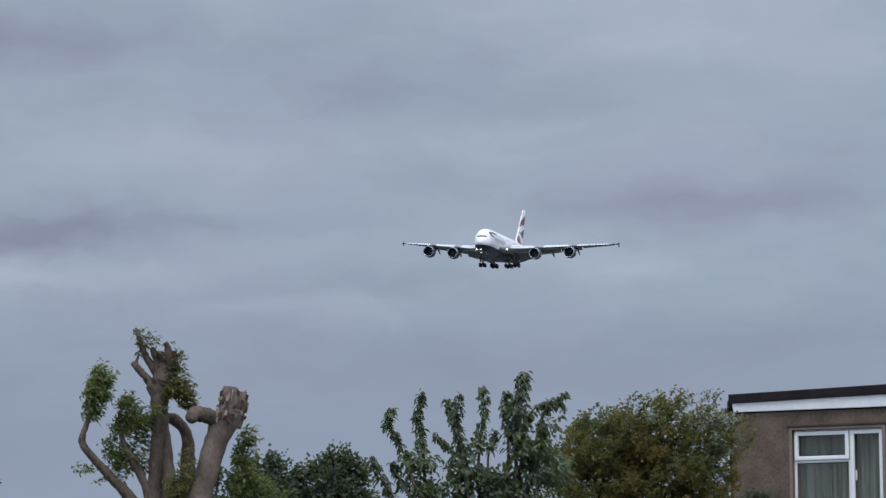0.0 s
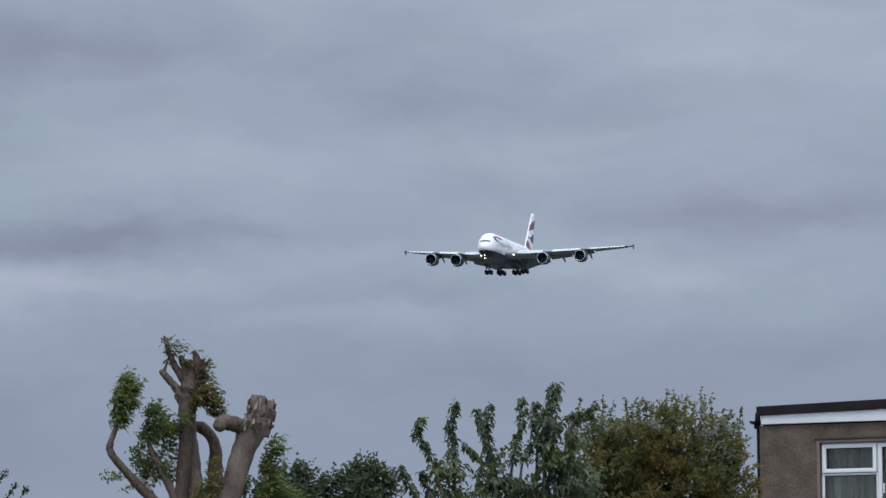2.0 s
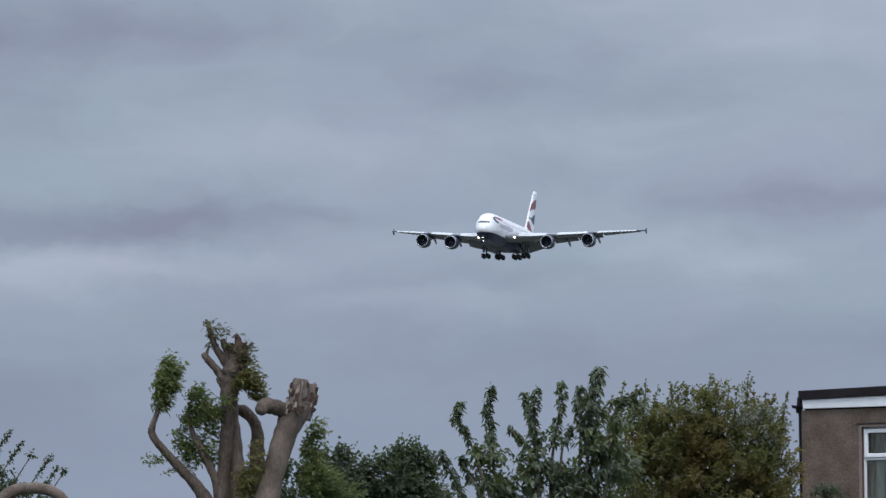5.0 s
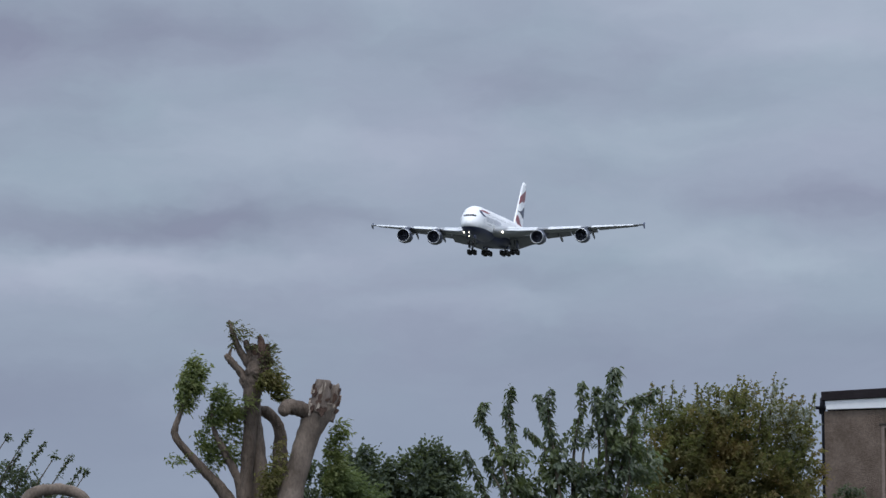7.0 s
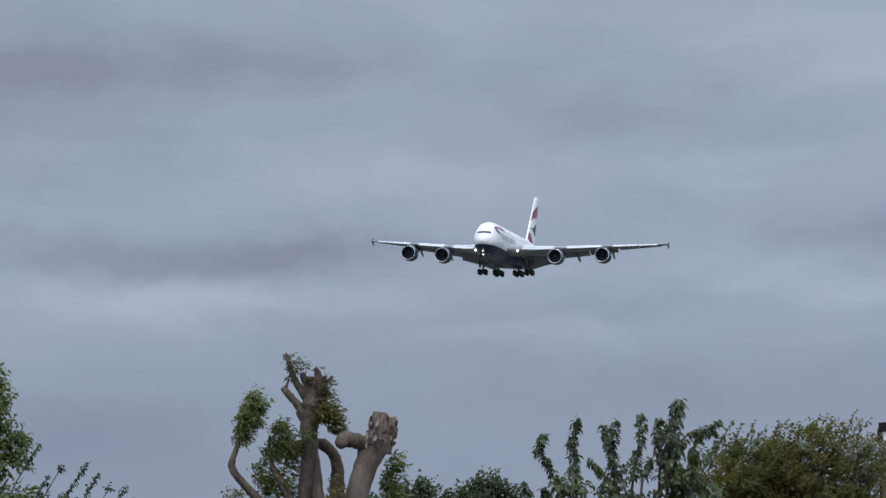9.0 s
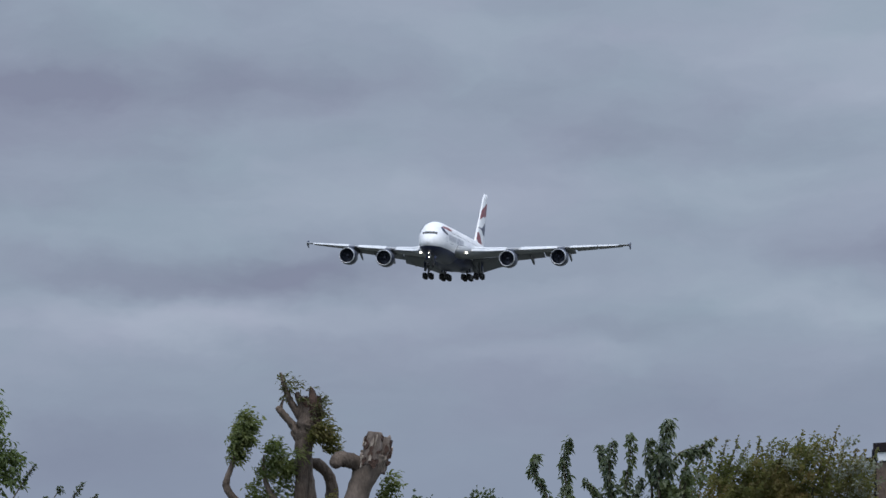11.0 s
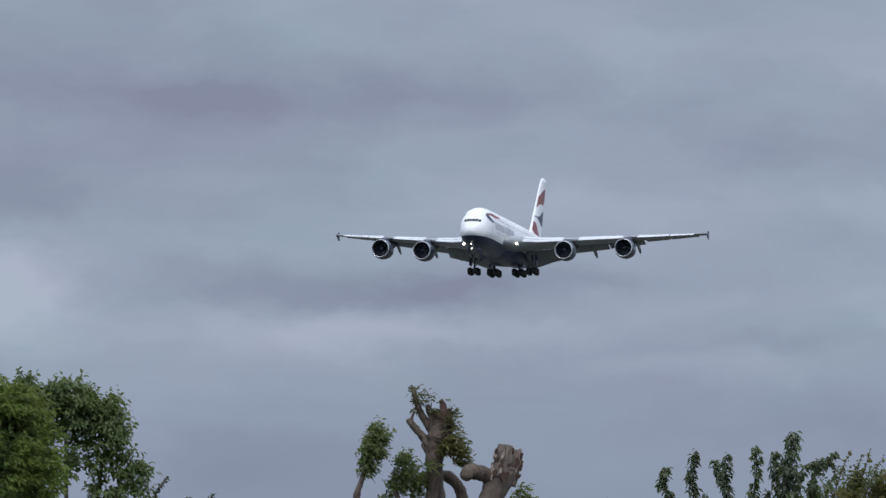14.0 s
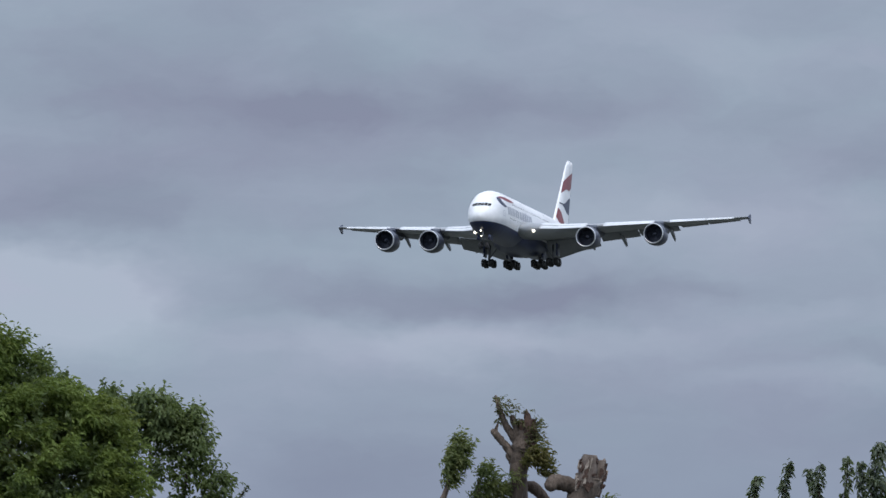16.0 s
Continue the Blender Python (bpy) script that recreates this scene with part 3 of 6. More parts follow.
def airliner():
    top = thing("airliner", "white four-engined double-deck airliner landing, dark blue belly, wheels down", "airplane")
    # hull
    n = 40
    fine = []
    for (s0, *_), (s1, *_) in zip(STATIONS, STATIONS[1:]):
        fine += [s0 + (s1 - s0) * k / 3 for k in range(3)]
    fine.append(STATIONS[-1][0])
    rings = []
    for s in fine:
        w, zb, zt = hull(s)
        zc = zb + 0.46 * (zt - zb)
        ring = []
        for i in range(n):
            a = 2 * math.pi * i / n
            c, q = math.cos(a), math.sin(a)
            h = (zt - zc) if q > 0 else (zc - zb)
            ring.append((w * math.copysign(abs(c) ** (2 / 2.15), c), s - 36, zc + h * math.copysign(abs(q) ** (2 / 2.15), q)))
        rings.append(ring[::-1])
    part("fuselage", loft(rings), M_FUSE, top, "white hull with a dark blue underside")
    # belly fairing under the wing roots
    rings = []
    for i in range(17):
        s = 17 + 28 * i / 16
        k = math.sin(math.pi * i / 16) ** 0.55 if 0 < i < 16 else 0.02
        w, zb = 4.35 * k, 4.4 - 2.75 * k
        rings.append([(w * math.copysign(abs(math.cos(a)) ** 0.7, math.cos(a)), s - 36, 4.4 + (1.3 * k if math.sin(a) > 0 else 4.4 - zb) * math.copysign(abs(math.sin(a)) ** 0.8, math.sin(a)))
                      for a in [-2 * math.pi * q / 28 for q in range(28)]])
    part("belly_fairing", loft(rings), M_FUSE, top, "dark blue bulged belly fairing")
    # flight deck windows round the nose
    for i, (a, b) in enumerate([(-1.75, -1.24), (-1.18, -0.64), (-0.58, -0.04), (0.04, 0.58), (0.64, 1.18), (1.24, 1.75)]):
        bm = bmesh.new()
        z0, z1 = 7.7 - 0.06 * (i in (0, 5)), 8.3 - 0.12 * (i in (0, 5))
        vs = [[bm.verts.new((x, hull_s(x, z) - 36 - 0.03, z)) for z in (z0, (z0 + z1) / 2, z1)] for x in (a, (a + b) / 2, b)]
        for u in range(2):
            for v in range(2):
                bm.faces.new((vs[u][v], vs[u + 1][v], vs[u + 1][v + 1], vs[u][v + 1]))
        part("cockpit_window", bm, M_GLASS_DARK, top, "dark flight deck window")
    # rows of cabin windows, doors' outlines
    for side in (1, -1):
        bm = bmesh.new()
        for z, s0, s1 in ((9.05, 12.5, 58), (6.2, 9.5, 62)):
            s = s0
            while s < s1:
                if hull_x(s, z) > 0.8:
                    skin_patch(bm, [(s, z - 0.13, z + 0.13), (s + 0.18, z - 0.13, z + 0.13)], side, 0.012)
                s += 0.86
        ob = part("cabin_window_row", bm, M_GLASS_DARK, top, "two rows of small dark cabin windows")
        tagged(ob, kind="stuff")
    # outlines of the cabin doors
    for side in (1, -1):
        for s, z0, z1 in ((5.3, 6.2, 7.3), (17.6, 5.35, 7.3), (45.5, 5.4, 7.3), (54, 5.6, 7.4), (20.5, 8.35, 10.2), (38.0, 8.35, 10.2)):
            bm = bmesh.new()
            for x0, x1, a, c in ((s, s + 0.1, z0, z1), (s + 1.0, s + 1.1, z0, z1), (s + 0.1, s + 1.0, z1 - 0.1, z1), (s + 0.1, s + 1.0, z0, z0 + 0.1)):
                skin_patch(bm, [(x0, a, c), (x1, a, c)], side, 0.014)
            part("door_outline", bm, M_TITLE, top, "grey outline of a cabin door")
    for side in (1, -1):
        # the airline's title as plain bars, a bar for each letter
        s = 7.9
        for k in range(15):
            w = (1.0, 1.02, 0.42, 0.92, 0.42, 0.9, 1.0, 0.0, 1.05, 0.42, 1.0, 1.3, 1.05, 1.0, 0.9)[k]
            if w:
                bm = bmesh.new()
                skin_patch(bm, [(s, 6.8, 8.3), (s + w / 2, 6.8, 8.3), (s + w, 6.8, 8.3)], side, 0.03)
                part("title_bar", bm, M_TITLE, top)
            s += w + 0.36
        # ribbon emblem: a red tail above and a dark blue hook below
        bm = bmesh.new()
        skin_patch(bm, [(5.3, 9.55, 9.74), (6.0, 9.48, 9.9), (7.2, 9.36, 9.98), (8.6, 9.26, 10.02), (10.0, 9.24, 9.98), (11.5, 9.3, 9.9), (13.0, 9.42, 9.82), (14.4, 9.62, 9.7)], side, 0.03)
        part("emblem_red", bm, M_RED, top, "red ribbon stroke")
        bm = bmesh.new()
        skin_patch(bm, [(4.4, 8.75, 9.1), (4.6, 8.5, 9.45), (4.9, 8.28, 9.66), (5.3, 8.14, 9.7), (5.7, 8.03, 9.4), (6.0, 7.97, 8.98), (6.5, 7.9, 8.68), (7.0, 7.95, 8.46), (7.5, 8.14, 8.3)], side, 0.025)
        part("emblem_blue", bm, M_BLUE, top, "dark blue ribbon stroke")
    # wings
    for side in (1, -1):
        rings = []
        for i in range(25):
            x = 3.0 + (39.6 - 3.0) * i / 24
            le, ch, z, tk = wing_at(x)
            ring = [(side * x, le + y * 0.87 - 36, z + h) for y, h in foil(ch, tk)]
            rings.append(ring if side > 0 else ring[::-1])
        wing = part("wing", loft(rings), M_WING, top, "swept grey wing bending upwards")
        for x0, x1 in ((6.4, 13.4), (16.2, 24.4), (27.0, 32.9), (33.0, 37.5)):
            part("slat", wing_panel(x0, x1, -0.01, 0.15, side, 0.9, 0.2, -0.35, -27), M_SLAT, wing, "lowered leading edge slat")
        for x0, x1, drop, turn in ((3.6, 13.3, 0.12, 31), (13.6, 20.2, -0.02, 19), (20.4, 27.2, -0.02, 17)):
            part("flap", wing_panel(x0, x1, 0.73, 1.0, side, 0.85, drop, -0.1, turn), M_FLAP, wing, "lowered trailing edge flap")
        for x0, x1 in ((27.6, 32.2), (32.4, 37.8)):
            part("aileron", wing_panel(x0, x1, 0.74, 1.0, side, 0.7, -0.02, 0.0, 3), M_FLAP, wing, "drooped aileron")
        for x, length, r in ((7.4, 6.3, 0.62), (11.4, 6.4, 0.62), (17.1, 6.2, 0.6), (21.4, 5.4, 0.5), (25.7, 5.0, 0.5)):
            le, ch, z, tk = wing_at(x)
            prof = [(0, 0.05), (0.12, 0.55), (0.3, 0.9), (0.5, 1.0), (0.72, 0.95), (0.9, 0.65), (1.0, 0.1)]
            y0 = le + ch * 0.74 - 36
            rr = []
            for u, q in prof:
                d = 0.75 + 0.2 * u + 2.5 * max(0.0, u - 0.4) ** 1.2
                rr.append([(side * x + r * q * 0.6 * math.cos(2 * math.pi * k / 14), y0 + length * u, z - d + r * q * math.sin(2 * math.pi * k / 14)) for k in range(14)])
            part("flap_track_fairing", loft(rr), M_FLAP, wing, "pointed fairing under the flap")
        # tip fence
        le, ch, z, tk = wing_at(39.6)
        bm = bmesh.new()
        out = [(0.6, 0.0), (2.6, 0.75), (3.3, 0.72), (3.2, 0.1), (3.4, -0.95), (2.7, -1.0)]
        a = [bm.verts.new((side * 39.58, le + y - 36, z + h)) for y, h in out]
        b = [bm.verts.new((side * 39.74, le + y - 36, z + h)) for y, h in out]
        bm.faces.new(a)
        bm.faces.new(b[::-1])
        for k in range(6):
            bm.faces.new((a[k], b[k], b[(k + 1) % 6], a[(k + 1) % 6]))
        bmesh.ops.recalc_face_normals(bm, faces=bm.faces)
        part("wingtip_fence", bm, M_BLUE, wing, "dark wingtip fence", smooth=False)
        # lamp in the wing root
        le, ch, z, tk = wing_at(5.6)
        part("landing_light", lathe([(0, 0.02), (-0.02, 0.21), (0.1, 0.25)], (side * 5.55, le - 36 - 0.3, z - 0.55), 14, True), M_LAMP, wing, "lit landing light")
        # engines
        for x, inlet, zc in ((14.9, 20.6, 3.85), (25.7, 28.9, 5.15)):
            le, ch, zw, tk = wing_at(x)
            at = (side * x, inlet - 36, zc)
            eng = part("engine", lathe([(0.25, 1.87), (0.9, 2.02), (2.0, 2.08), (3.4, 2.0), (4.8, 1.76), (5.6, 1.56), (5.6, 1.48), (3.0, 1.5)], at, 36), M_NACELLE, top, "round engine cowl")
            part("intake_lip", lathe([(0.3, 1.885), (0.08, 1.85), (-0.02, 1.8), (0.02, 1.74), (0.08, 1.69)], at, 36), M_LIP, eng, "polished metal intake ring")
            part("intake_duct", lathe([(0.08, 1.69), (0.35, 1.6), (1.0, 1.59), (1.5, 1.6)], at, 36), M_FAN, eng)
            bm = bmesh.new()
            nb = 24
            for k in range(nb):
                a0, a1 = 2 * math.pi * k / nb, 2 * math.pi * (k + 0.8) / nb
                vs = [(0.4, a0, 1.35), (1.58, a0 + 0.12, 1.25), (1.58, a1 + 0.12, 1.55), (0.4, a1, 1.5)]
                bm.faces.new([bm.verts.new((at[0] + r * math.cos(a), at[1] + y, at[2] + r * math.sin(a))) for r, a, y in vs])
            add_loft(bm, [[(at[0] + r * math.cos(2 * math.pi * k / 24), at[1] + 1.7, at[2] + r * math.sin(2 * math.pi * k / 24)) for k in range(24)] for r in (1.59, 0.02)], True, False)
            part("fan", bm, M_FAN, eng, "dark fan blades")
            part("spinner", lathe([(0.72, 0.02), (0.85, 0.16), (1.1, 0.32), (1.45, 0.42)], at, 20), M_FAN, eng)
            part("exhaust_cone", lathe([(3.0, 1.1), (5.0, 0.95), (6.0, 0.78), (6.4, 0.5), (7.2, 0.06)], at, 24), M_HOT, eng)
            bm = loft([[(at[0] + sx * 0.28 * q, y, z) for sx, z in ((-1, z0), (1, z0), (1, z1), (-1, z1))] for y, z0, z1, q in
                       ((at[1] + 1.3, zc + 1.7, zc + 2.02, 0.15), (at[1] + 2.6, zc + 1.5, zc + 2.5, 1), (le + 0.6 - 36, zc + 1.0, zw + 0.25, 1.1), (le + 4.5 - 36, zc + 1.2, zw - 0.2, 0.9), (le + 7.5 - 36, zw - 0.7, zw - 0.4, 0.3))])
            bmesh.ops.recalc_face_normals(bm, faces=bm.faces)
            part("pylon", bm, M_NACELLE, eng, "dark blue-grey engine pylon")
        # tailplane
        rings = []
        for i in range(9):
            x = 0.8 + (15.2 - 0.8) * i / 8
            ring = [(side * x, 59.2 + 0.72 * x + y - 36, 9.0 + 0.1 * x + h) for y, h in foil(10.4 - 0.46 * x, 0.1)]
            rings.append(ring if side > 0 else ring[::-1])
        part("tailplane", loft(rings), M_WING, top, "grey tailplane")
    # fin
    def fin_at(z):
        u = (z - 10.0) / 14.1
        return 55.2 + 11.6 * u, (67.6 + 4.2 * u)

    def fin_half(c, z):
        a, b = fin_at(z)
        return 0.11 * (b - a) * 5 * 0.5 * 2 * (0.2969 * math.sqrt(c) - 0.126 * c - 0.3516 * c * c + 0.2843 * c ** 3 - 0.1036 * c ** 4) * 0.95

    rings = []
    for i in range(17):
        z = 9.6 + (24.1 - 9.6) * i / 16
        a, b = fin_at(z)
        k = 1.0 if i < 15 else (0.96 if i == 15 else 0.8)
        ring = []
        for c, s in [(0.5 - 0.5 * math.cos(math.pi * q / 12), 1) for q in range(13)] + [(0.5 - 0.5 * math.cos(math.pi * q / 12), -1) for q in range(11, 0, -1)]:
            ring.append((s * fin_half(c, z) * k, a + (b - a) * (0.5 + (c - 0.5) * k) - 36, z))
        rings.append(ring)
    bm = loft(rings)
    bmesh.ops.recalc_face_normals(bm, faces=bm.faces)
    fin = part("tail_fin", bm, M_WHITE, top, "tall white tail fin with waving red and dark blue bands")
    bands = [(M_RED, "red_band", lambda c: 17.0 + 2.4 * c + 0.45 * math.sin(6 * c), lambda c: 18.9 + 3.3 * c ** 0.45, 0.03, 0.99),
             (M_BLUE, "blue_band", lambda c: 15.0 - 1.5 * c + 0.2 * math.sin(7 * c), lambda c: 15.1 + 1.7 * c + 0.35 * math.sin(6.5 * c + 2.6), 0.04, 0.97),
             (M_RED, "red_band", lambda c: max(12.3 - 6.0 * c, 10.2), lambda c: 14.1 - 4.2 * c + 0.2 * math.sin(9 * c), 0.03, 0.78)]
    for side in (1, -1):
        for mat, name, low, high, c0, c1 in bands:
            bm = bmesh.new()
            grid = []
            for i in range(15):
                c = c0 + (c1 - c0) * i / 14
                col = []
                for k in range(4):
                    z = low(c) + max(high(c) - low(c), 0.02) * k / 3
                    a, b = fin_at(z)
                    col.append(bm.verts.new((side * (fin_half(c, z) + 0.025), a + (b - a) * c - 36, z)))
                grid.append(col)
            for p, q in zip(grid, grid[1:]):
                for k in range(3):
                    f = (p[k], q[k], q[k + 1], p[k + 1])
                    bm.faces.new(f if side > 0 else f[::-1])
            part(name, bm, mat, fin)
    # landing gear
    gear = part("nose_gear", rod((0, -33.0, 3.4), (0, -32.1, 0.75), 0.17), M_STRUT, top, "nose wheel leg")
    part("drag_brace", rod((0, -31.2, 3.0), (0, -32.5, 1.7), 0.1), M_STRUT, gear)
    part("axle", rod((-0.75, -32.1, 0.66), (0.75, -32.1, 0.66), 0.1), M_STRUT, gear)
    for x in (-0.62, 0.62):
        wheel(gear, (x, -32.1, 0.66), 0.68, 0.58)
        part("gear_door", box((x * 1.7 - 0.03, -32.9, 1.75), (x * 1.7 + 0.03, -30.1, 2.75)), M_FUSE, gear)
    for x, z in ((-0.3, 3.3), (-0.25, 2.35)):
        part("taxi_light", lathe([(0, 0.02), (-0.03, 0.1), (0.08, 0.125)], (x, -33.4 + (3.1 - z) * 0.3, z), 12, True), M_LAMP, gear, "lit nose gear light")
    low = 0.22   # legs at full stretch
    for name, xs, s, rows, top_z in (("wing_gear", (-6.2, 6.2), 31.6, (-0.85, 0.85), 3.9), ("body_gear", (-2.65, 2.65), 34.9, (-1.6, 0.0, 1.6), 2.6)):
        for x in xs:
            gear = part(name, rod((x * 0.97, s - 36, top_z), (x, s - 36, 0.9 - low), 0.22), M_STRUT, top, "main wheel leg")
            part("bogie_beam", rod((x, s - 36 + rows[0] - 0.2, 0.8 - low), (x, s - 36 + rows[-1] + 0.2, 0.68 - low), 0.16), M_STRUT, gear)
            part("side_brace", rod((x * (0.7 if abs(x) > 4 else 1.2), s - 36, top_z - 0.1), (x, s - 36, 1.5 - low), 0.1), M_STRUT, gear)
            part("gear_door", box((x + math.copysign(0.75, x) - 0.04, s - 37.3, 1.7), (x + math.copysign(0.75, x) + 0.04, s - 34.7, top_z + 0.1)), M_FUSE, gear)
            for y in rows:
                part("axle", rod((x - 0.8, s - 36 + y, 0.74 - low), (x + 0.8, s - 36 + y, 0.74 - low), 0.09), M_STRUT, gear)
                for q in (-0.72, 0.72):
                    wheel(gear, (x + q, s - 36 + y, 0.74 - low - 0.05 * (y / 1.6)), 0.76, 0.8)
    return top


AIRLINER = airliner()


# ---- house ----
def house():
    """A flat-roofed, two-storey house; local x runs along its front, local y into it."""
    top = thing("house", "two-storey house with brown roughcast walls and a flat black-edged roof", "house")
    top.matrix_basis = pose(4.27, 90.0, 0.02, 0, 0, -30)
    W, Dp, H = 8.6, 7.5, 5.22
    wx0, wx1, wz0, wz1 = 1.0, 2.49, 3.74, 4.94   # window opening
    th = 0.28
    bm = bmesh.new()
    # one sheet of wall with the window opening cut through it
    xs, zs = (0, wx0, wx1, W), (-0.05, wz0, wz1, H)
    g = [[[bm.verts.new((x, y, z)) for z in zs] for x in xs] for y in (0, th)]
    for i in range(3):
        for k in range(3):
            if (i, k) != (1, 1):
                bm.faces.new((g[0][i][k], g[0][i + 1][k], g[0][i + 1][k + 1], g[0][i][k + 1]))
                bm.faces.new((g[1][i][k], g[1][i][k + 1], g[1][i + 1][k + 1], g[1][i + 1][k]))
    rim = [(0, 0), (1, 0), (2, 0), (3, 0), (3, 1), (3, 2), (3, 3), (2, 3), (1, 3), (0, 3), (0, 2), (0, 1)]
    for path in (rim, [(1, 1), (1, 2), (2, 2), (2, 1)]):
        for (a, b), (c, d) in zip(path, path[1:] + path[:1]):
            bm.faces.new((g[0][a][b], g[1][a][b], g[1][c][d], g[0][c][d]))
    part("wall", bm, M_RENDER, top, "brown roughcast front wall", smooth=False)
    for lo, hi in (((0, th, -0.05), (th, Dp, H)), ((W - th, th, -0.05), (W, Dp, H)), ((th, Dp - th, -0.05), (W - th, Dp, H))):
        part("wall", box(lo, hi), M_RENDER, top, "brown roughcast wall", smooth=False)
    part("room_floor", box((th, th, 2.5), (W - th, Dp - th, 2.7)), M_ROOM, top, smooth=False)
    part("room_wall", box((th + 0.01, 3.6, 2.7), (W - th - 0.01, 3.7, 5.1)), M_ROOM, top, smooth=False)
    # roof: falls towards the near corner, so that the fascia grows along the front
    def wedge(y0, y1, low, x_lo, x_hi, z_of):
        b = bmesh.new()
        vs = [b.verts.new((x, y, z)) for y in (y0, y1) for x, z in ((x_lo, low(x_lo)), (x_hi, low(x_hi)), (x_hi, z_of(x_hi)), (x_lo, z_of(x_lo)))]
        for q in ((0, 1, 2, 3), (7, 6, 5, 4), (0, 4, 5, 1), (3, 2, 6, 7), (0, 3, 7, 4), (1, 5, 6, 2)):
            b.faces.new([vs[k] for k in q])
        bmesh.ops.bevel(b, geom=list(b.edges), offset=0.006, segments=1, affect="EDGES")
        return b
    mid = lambda x: 5.372 + 0.02 * x
    high = lambda x: 5.51 + 0.022 * x
    part("fascia", wedge(-0.05, -0.02, lambda x: 5.24, 0.05, W + 0.1, mid), M_FASCIA, top, "white painted fascia board", smooth=False)
    part("roof_edge", wedge(-0.085, 0.1, lambda x: mid(x) + 0.003, -0.01, W + 0.15, high), M_FELT, top, "black felted roof edge", smooth=False)
    part("roof", wedge(0.1, Dp + 0.1, lambda x: 5.225, 0.0, W + 0.12, lambda x: high(x) - 0.03), M_FELT, top, "flat black felt roof", smooth=False)
    # gutter along the low side with its pipe
    g = bmesh.new()
    add_loft(g, [[(-0.09 + 0.05 * math.cos(a), y, 5.3 + 0.05 * math.sin(a)) for a in [math.pi + math.pi * k / 8 for k in range(9)]] + [(-0.09 + 0.042 * math.cos(a), y, 5.3 + 0.042 * math.sin(a)) for a in [2 * math.pi - math.pi * k / 8 for k in range(9)]] for y in (-0.06, Dp)])
    gutter = part("gutter", g, M_PIPE, top, "black plastic gutter")
    part("gutter_bracket", box((-0.14, 0.0, 5.25), (-0.01, 0.04, 5.285), 0.008), M_PIPE, gutter)
    part("downpipe", tube([(-0.09, 0.06, 5.26), (-0.085, 0.06, 5.18), (-0.045, 0.06, 5.05), (-0.04, 0.06, 0.1)], [0.032] * 4, 12), M_PIPE, top, "black plastic downpipe")
    # plastered band round the opening; dark strip over it painted as a shadow line
    for x0, x1, z0, z1 in ((wx0 - 0.05, wx0, wz0 - 0.1, wz1 + 0.04), (wx1, wx1 + 0.05, wz0 - 0.1, wz1 + 0.04), (wx0, wx1, wz1, wz1 + 0.04)):
        part("window_surround", box((x0, -0.014, z0), (x1, 0.02, z1), 0.005), M_BAND, top, "pinkish brown plaster band", smooth=False)
    part("drip_shade_strip", box((wx0 - 0.08, -0.03, wz1 + 0.045), (wx1 + 0.06, 0.01, wz1 + 0.075), 0.006), M_DRIP_SHADE, top, "dark strip painted as the drip's shadow line over the window", smooth=False)
    # window: two lights, the left one under a small top-hung casement
    win = part("window", box((wx0 - 0.02, 0.02, wz0 - 0.05), (wx1 + 0.02, 0.2, wz0 - 0.002), 0.008), M_UPVC, top, "white plastic window with a small top light", smooth=False)
    def member(name, x0, x1, z0, z1, y0=0.05, y1=0.12):
        part(name, box((x0, y0, z0), (x1, y1, z1), 0.008), M_UPVC, win, smooth=False)
    fw, xm = 0.045, 1.93
    member("frame", wx0 + 0.002, wx0 + fw, wz0, wz1 - 0.002)
    member("frame", wx1 - fw, wx1 - 0.002, wz0, wz1 - 0.002)
    member("frame", wx0 + fw, wx1 - fw, wz1 - fw, wz1 - 0.002)
    member("frame", wx0 + fw, wx1 - fw, wz0, wz0 + fw)
    member("mullion", xm - 0.03, xm + 0.03, wz0 + fw, wz1 - fw)
    zt = wz1 - 0.46
    member("transom", wx0 + fw, xm - 0.035, zt - 0.03, zt + 0.03)
    # opening casement standing proud
    for x0, x1, z0, z1 in ((wx0 + 0.02, wx0 + 0.08, zt + 0.01, wz1 - 0.025), (xm - 0.075, xm - 0.015, zt + 0.01, wz1 - 0.025),
                           (wx0 + 0.08, xm - 0.075, wz1 - 0.085, wz1 - 0.025), (wx0 + 0.08, xm - 0.075, zt + 0.01, zt + 0.07)):
        member("casement", x0, x1, z0, z1, 0.025, 0.07)
    for x0, x1, z0, z1 in ((xm + 0.015, xm + 0.07, wz0 + 0.03, wz1 - 0.025), (wx1 - 0.075, wx1 - 0.02, wz0 + 0.03, wz1 - 0.025),
                           (xm + 0.07, wx1 - 0.075, wz1 - 0.085, wz1 - 0.025), (xm + 0.07, wx1 - 0.075, wz0 + 0.03, wz0 + 0.09)):
        member("casement", x0, x1, z0, z1, 0.025, 0.07)
    part("window_handle", box((xm + 0.1, 0.005, 4.17), (xm + 0.125, 0.028, 4.32), 0.006), M_UPVC, win, "white window handle")
    for x0, x1, z0, z1 in ((wx0 + 0.07, xm - 0.065, zt + 0.06, wz1 - 0.075), (wx0 + 0.05, xm - 0.03, wz0 + 0.05, zt - 0.02), (xm + 0.06, wx1 - 0.065, wz0 + 0.08, wz1 - 0.075)):
        p = part("pane", box((x0, 0.082, z0), (x1, 0.09, z1)), M_PANE, win, smooth=False)
        p.visible_shadow = False
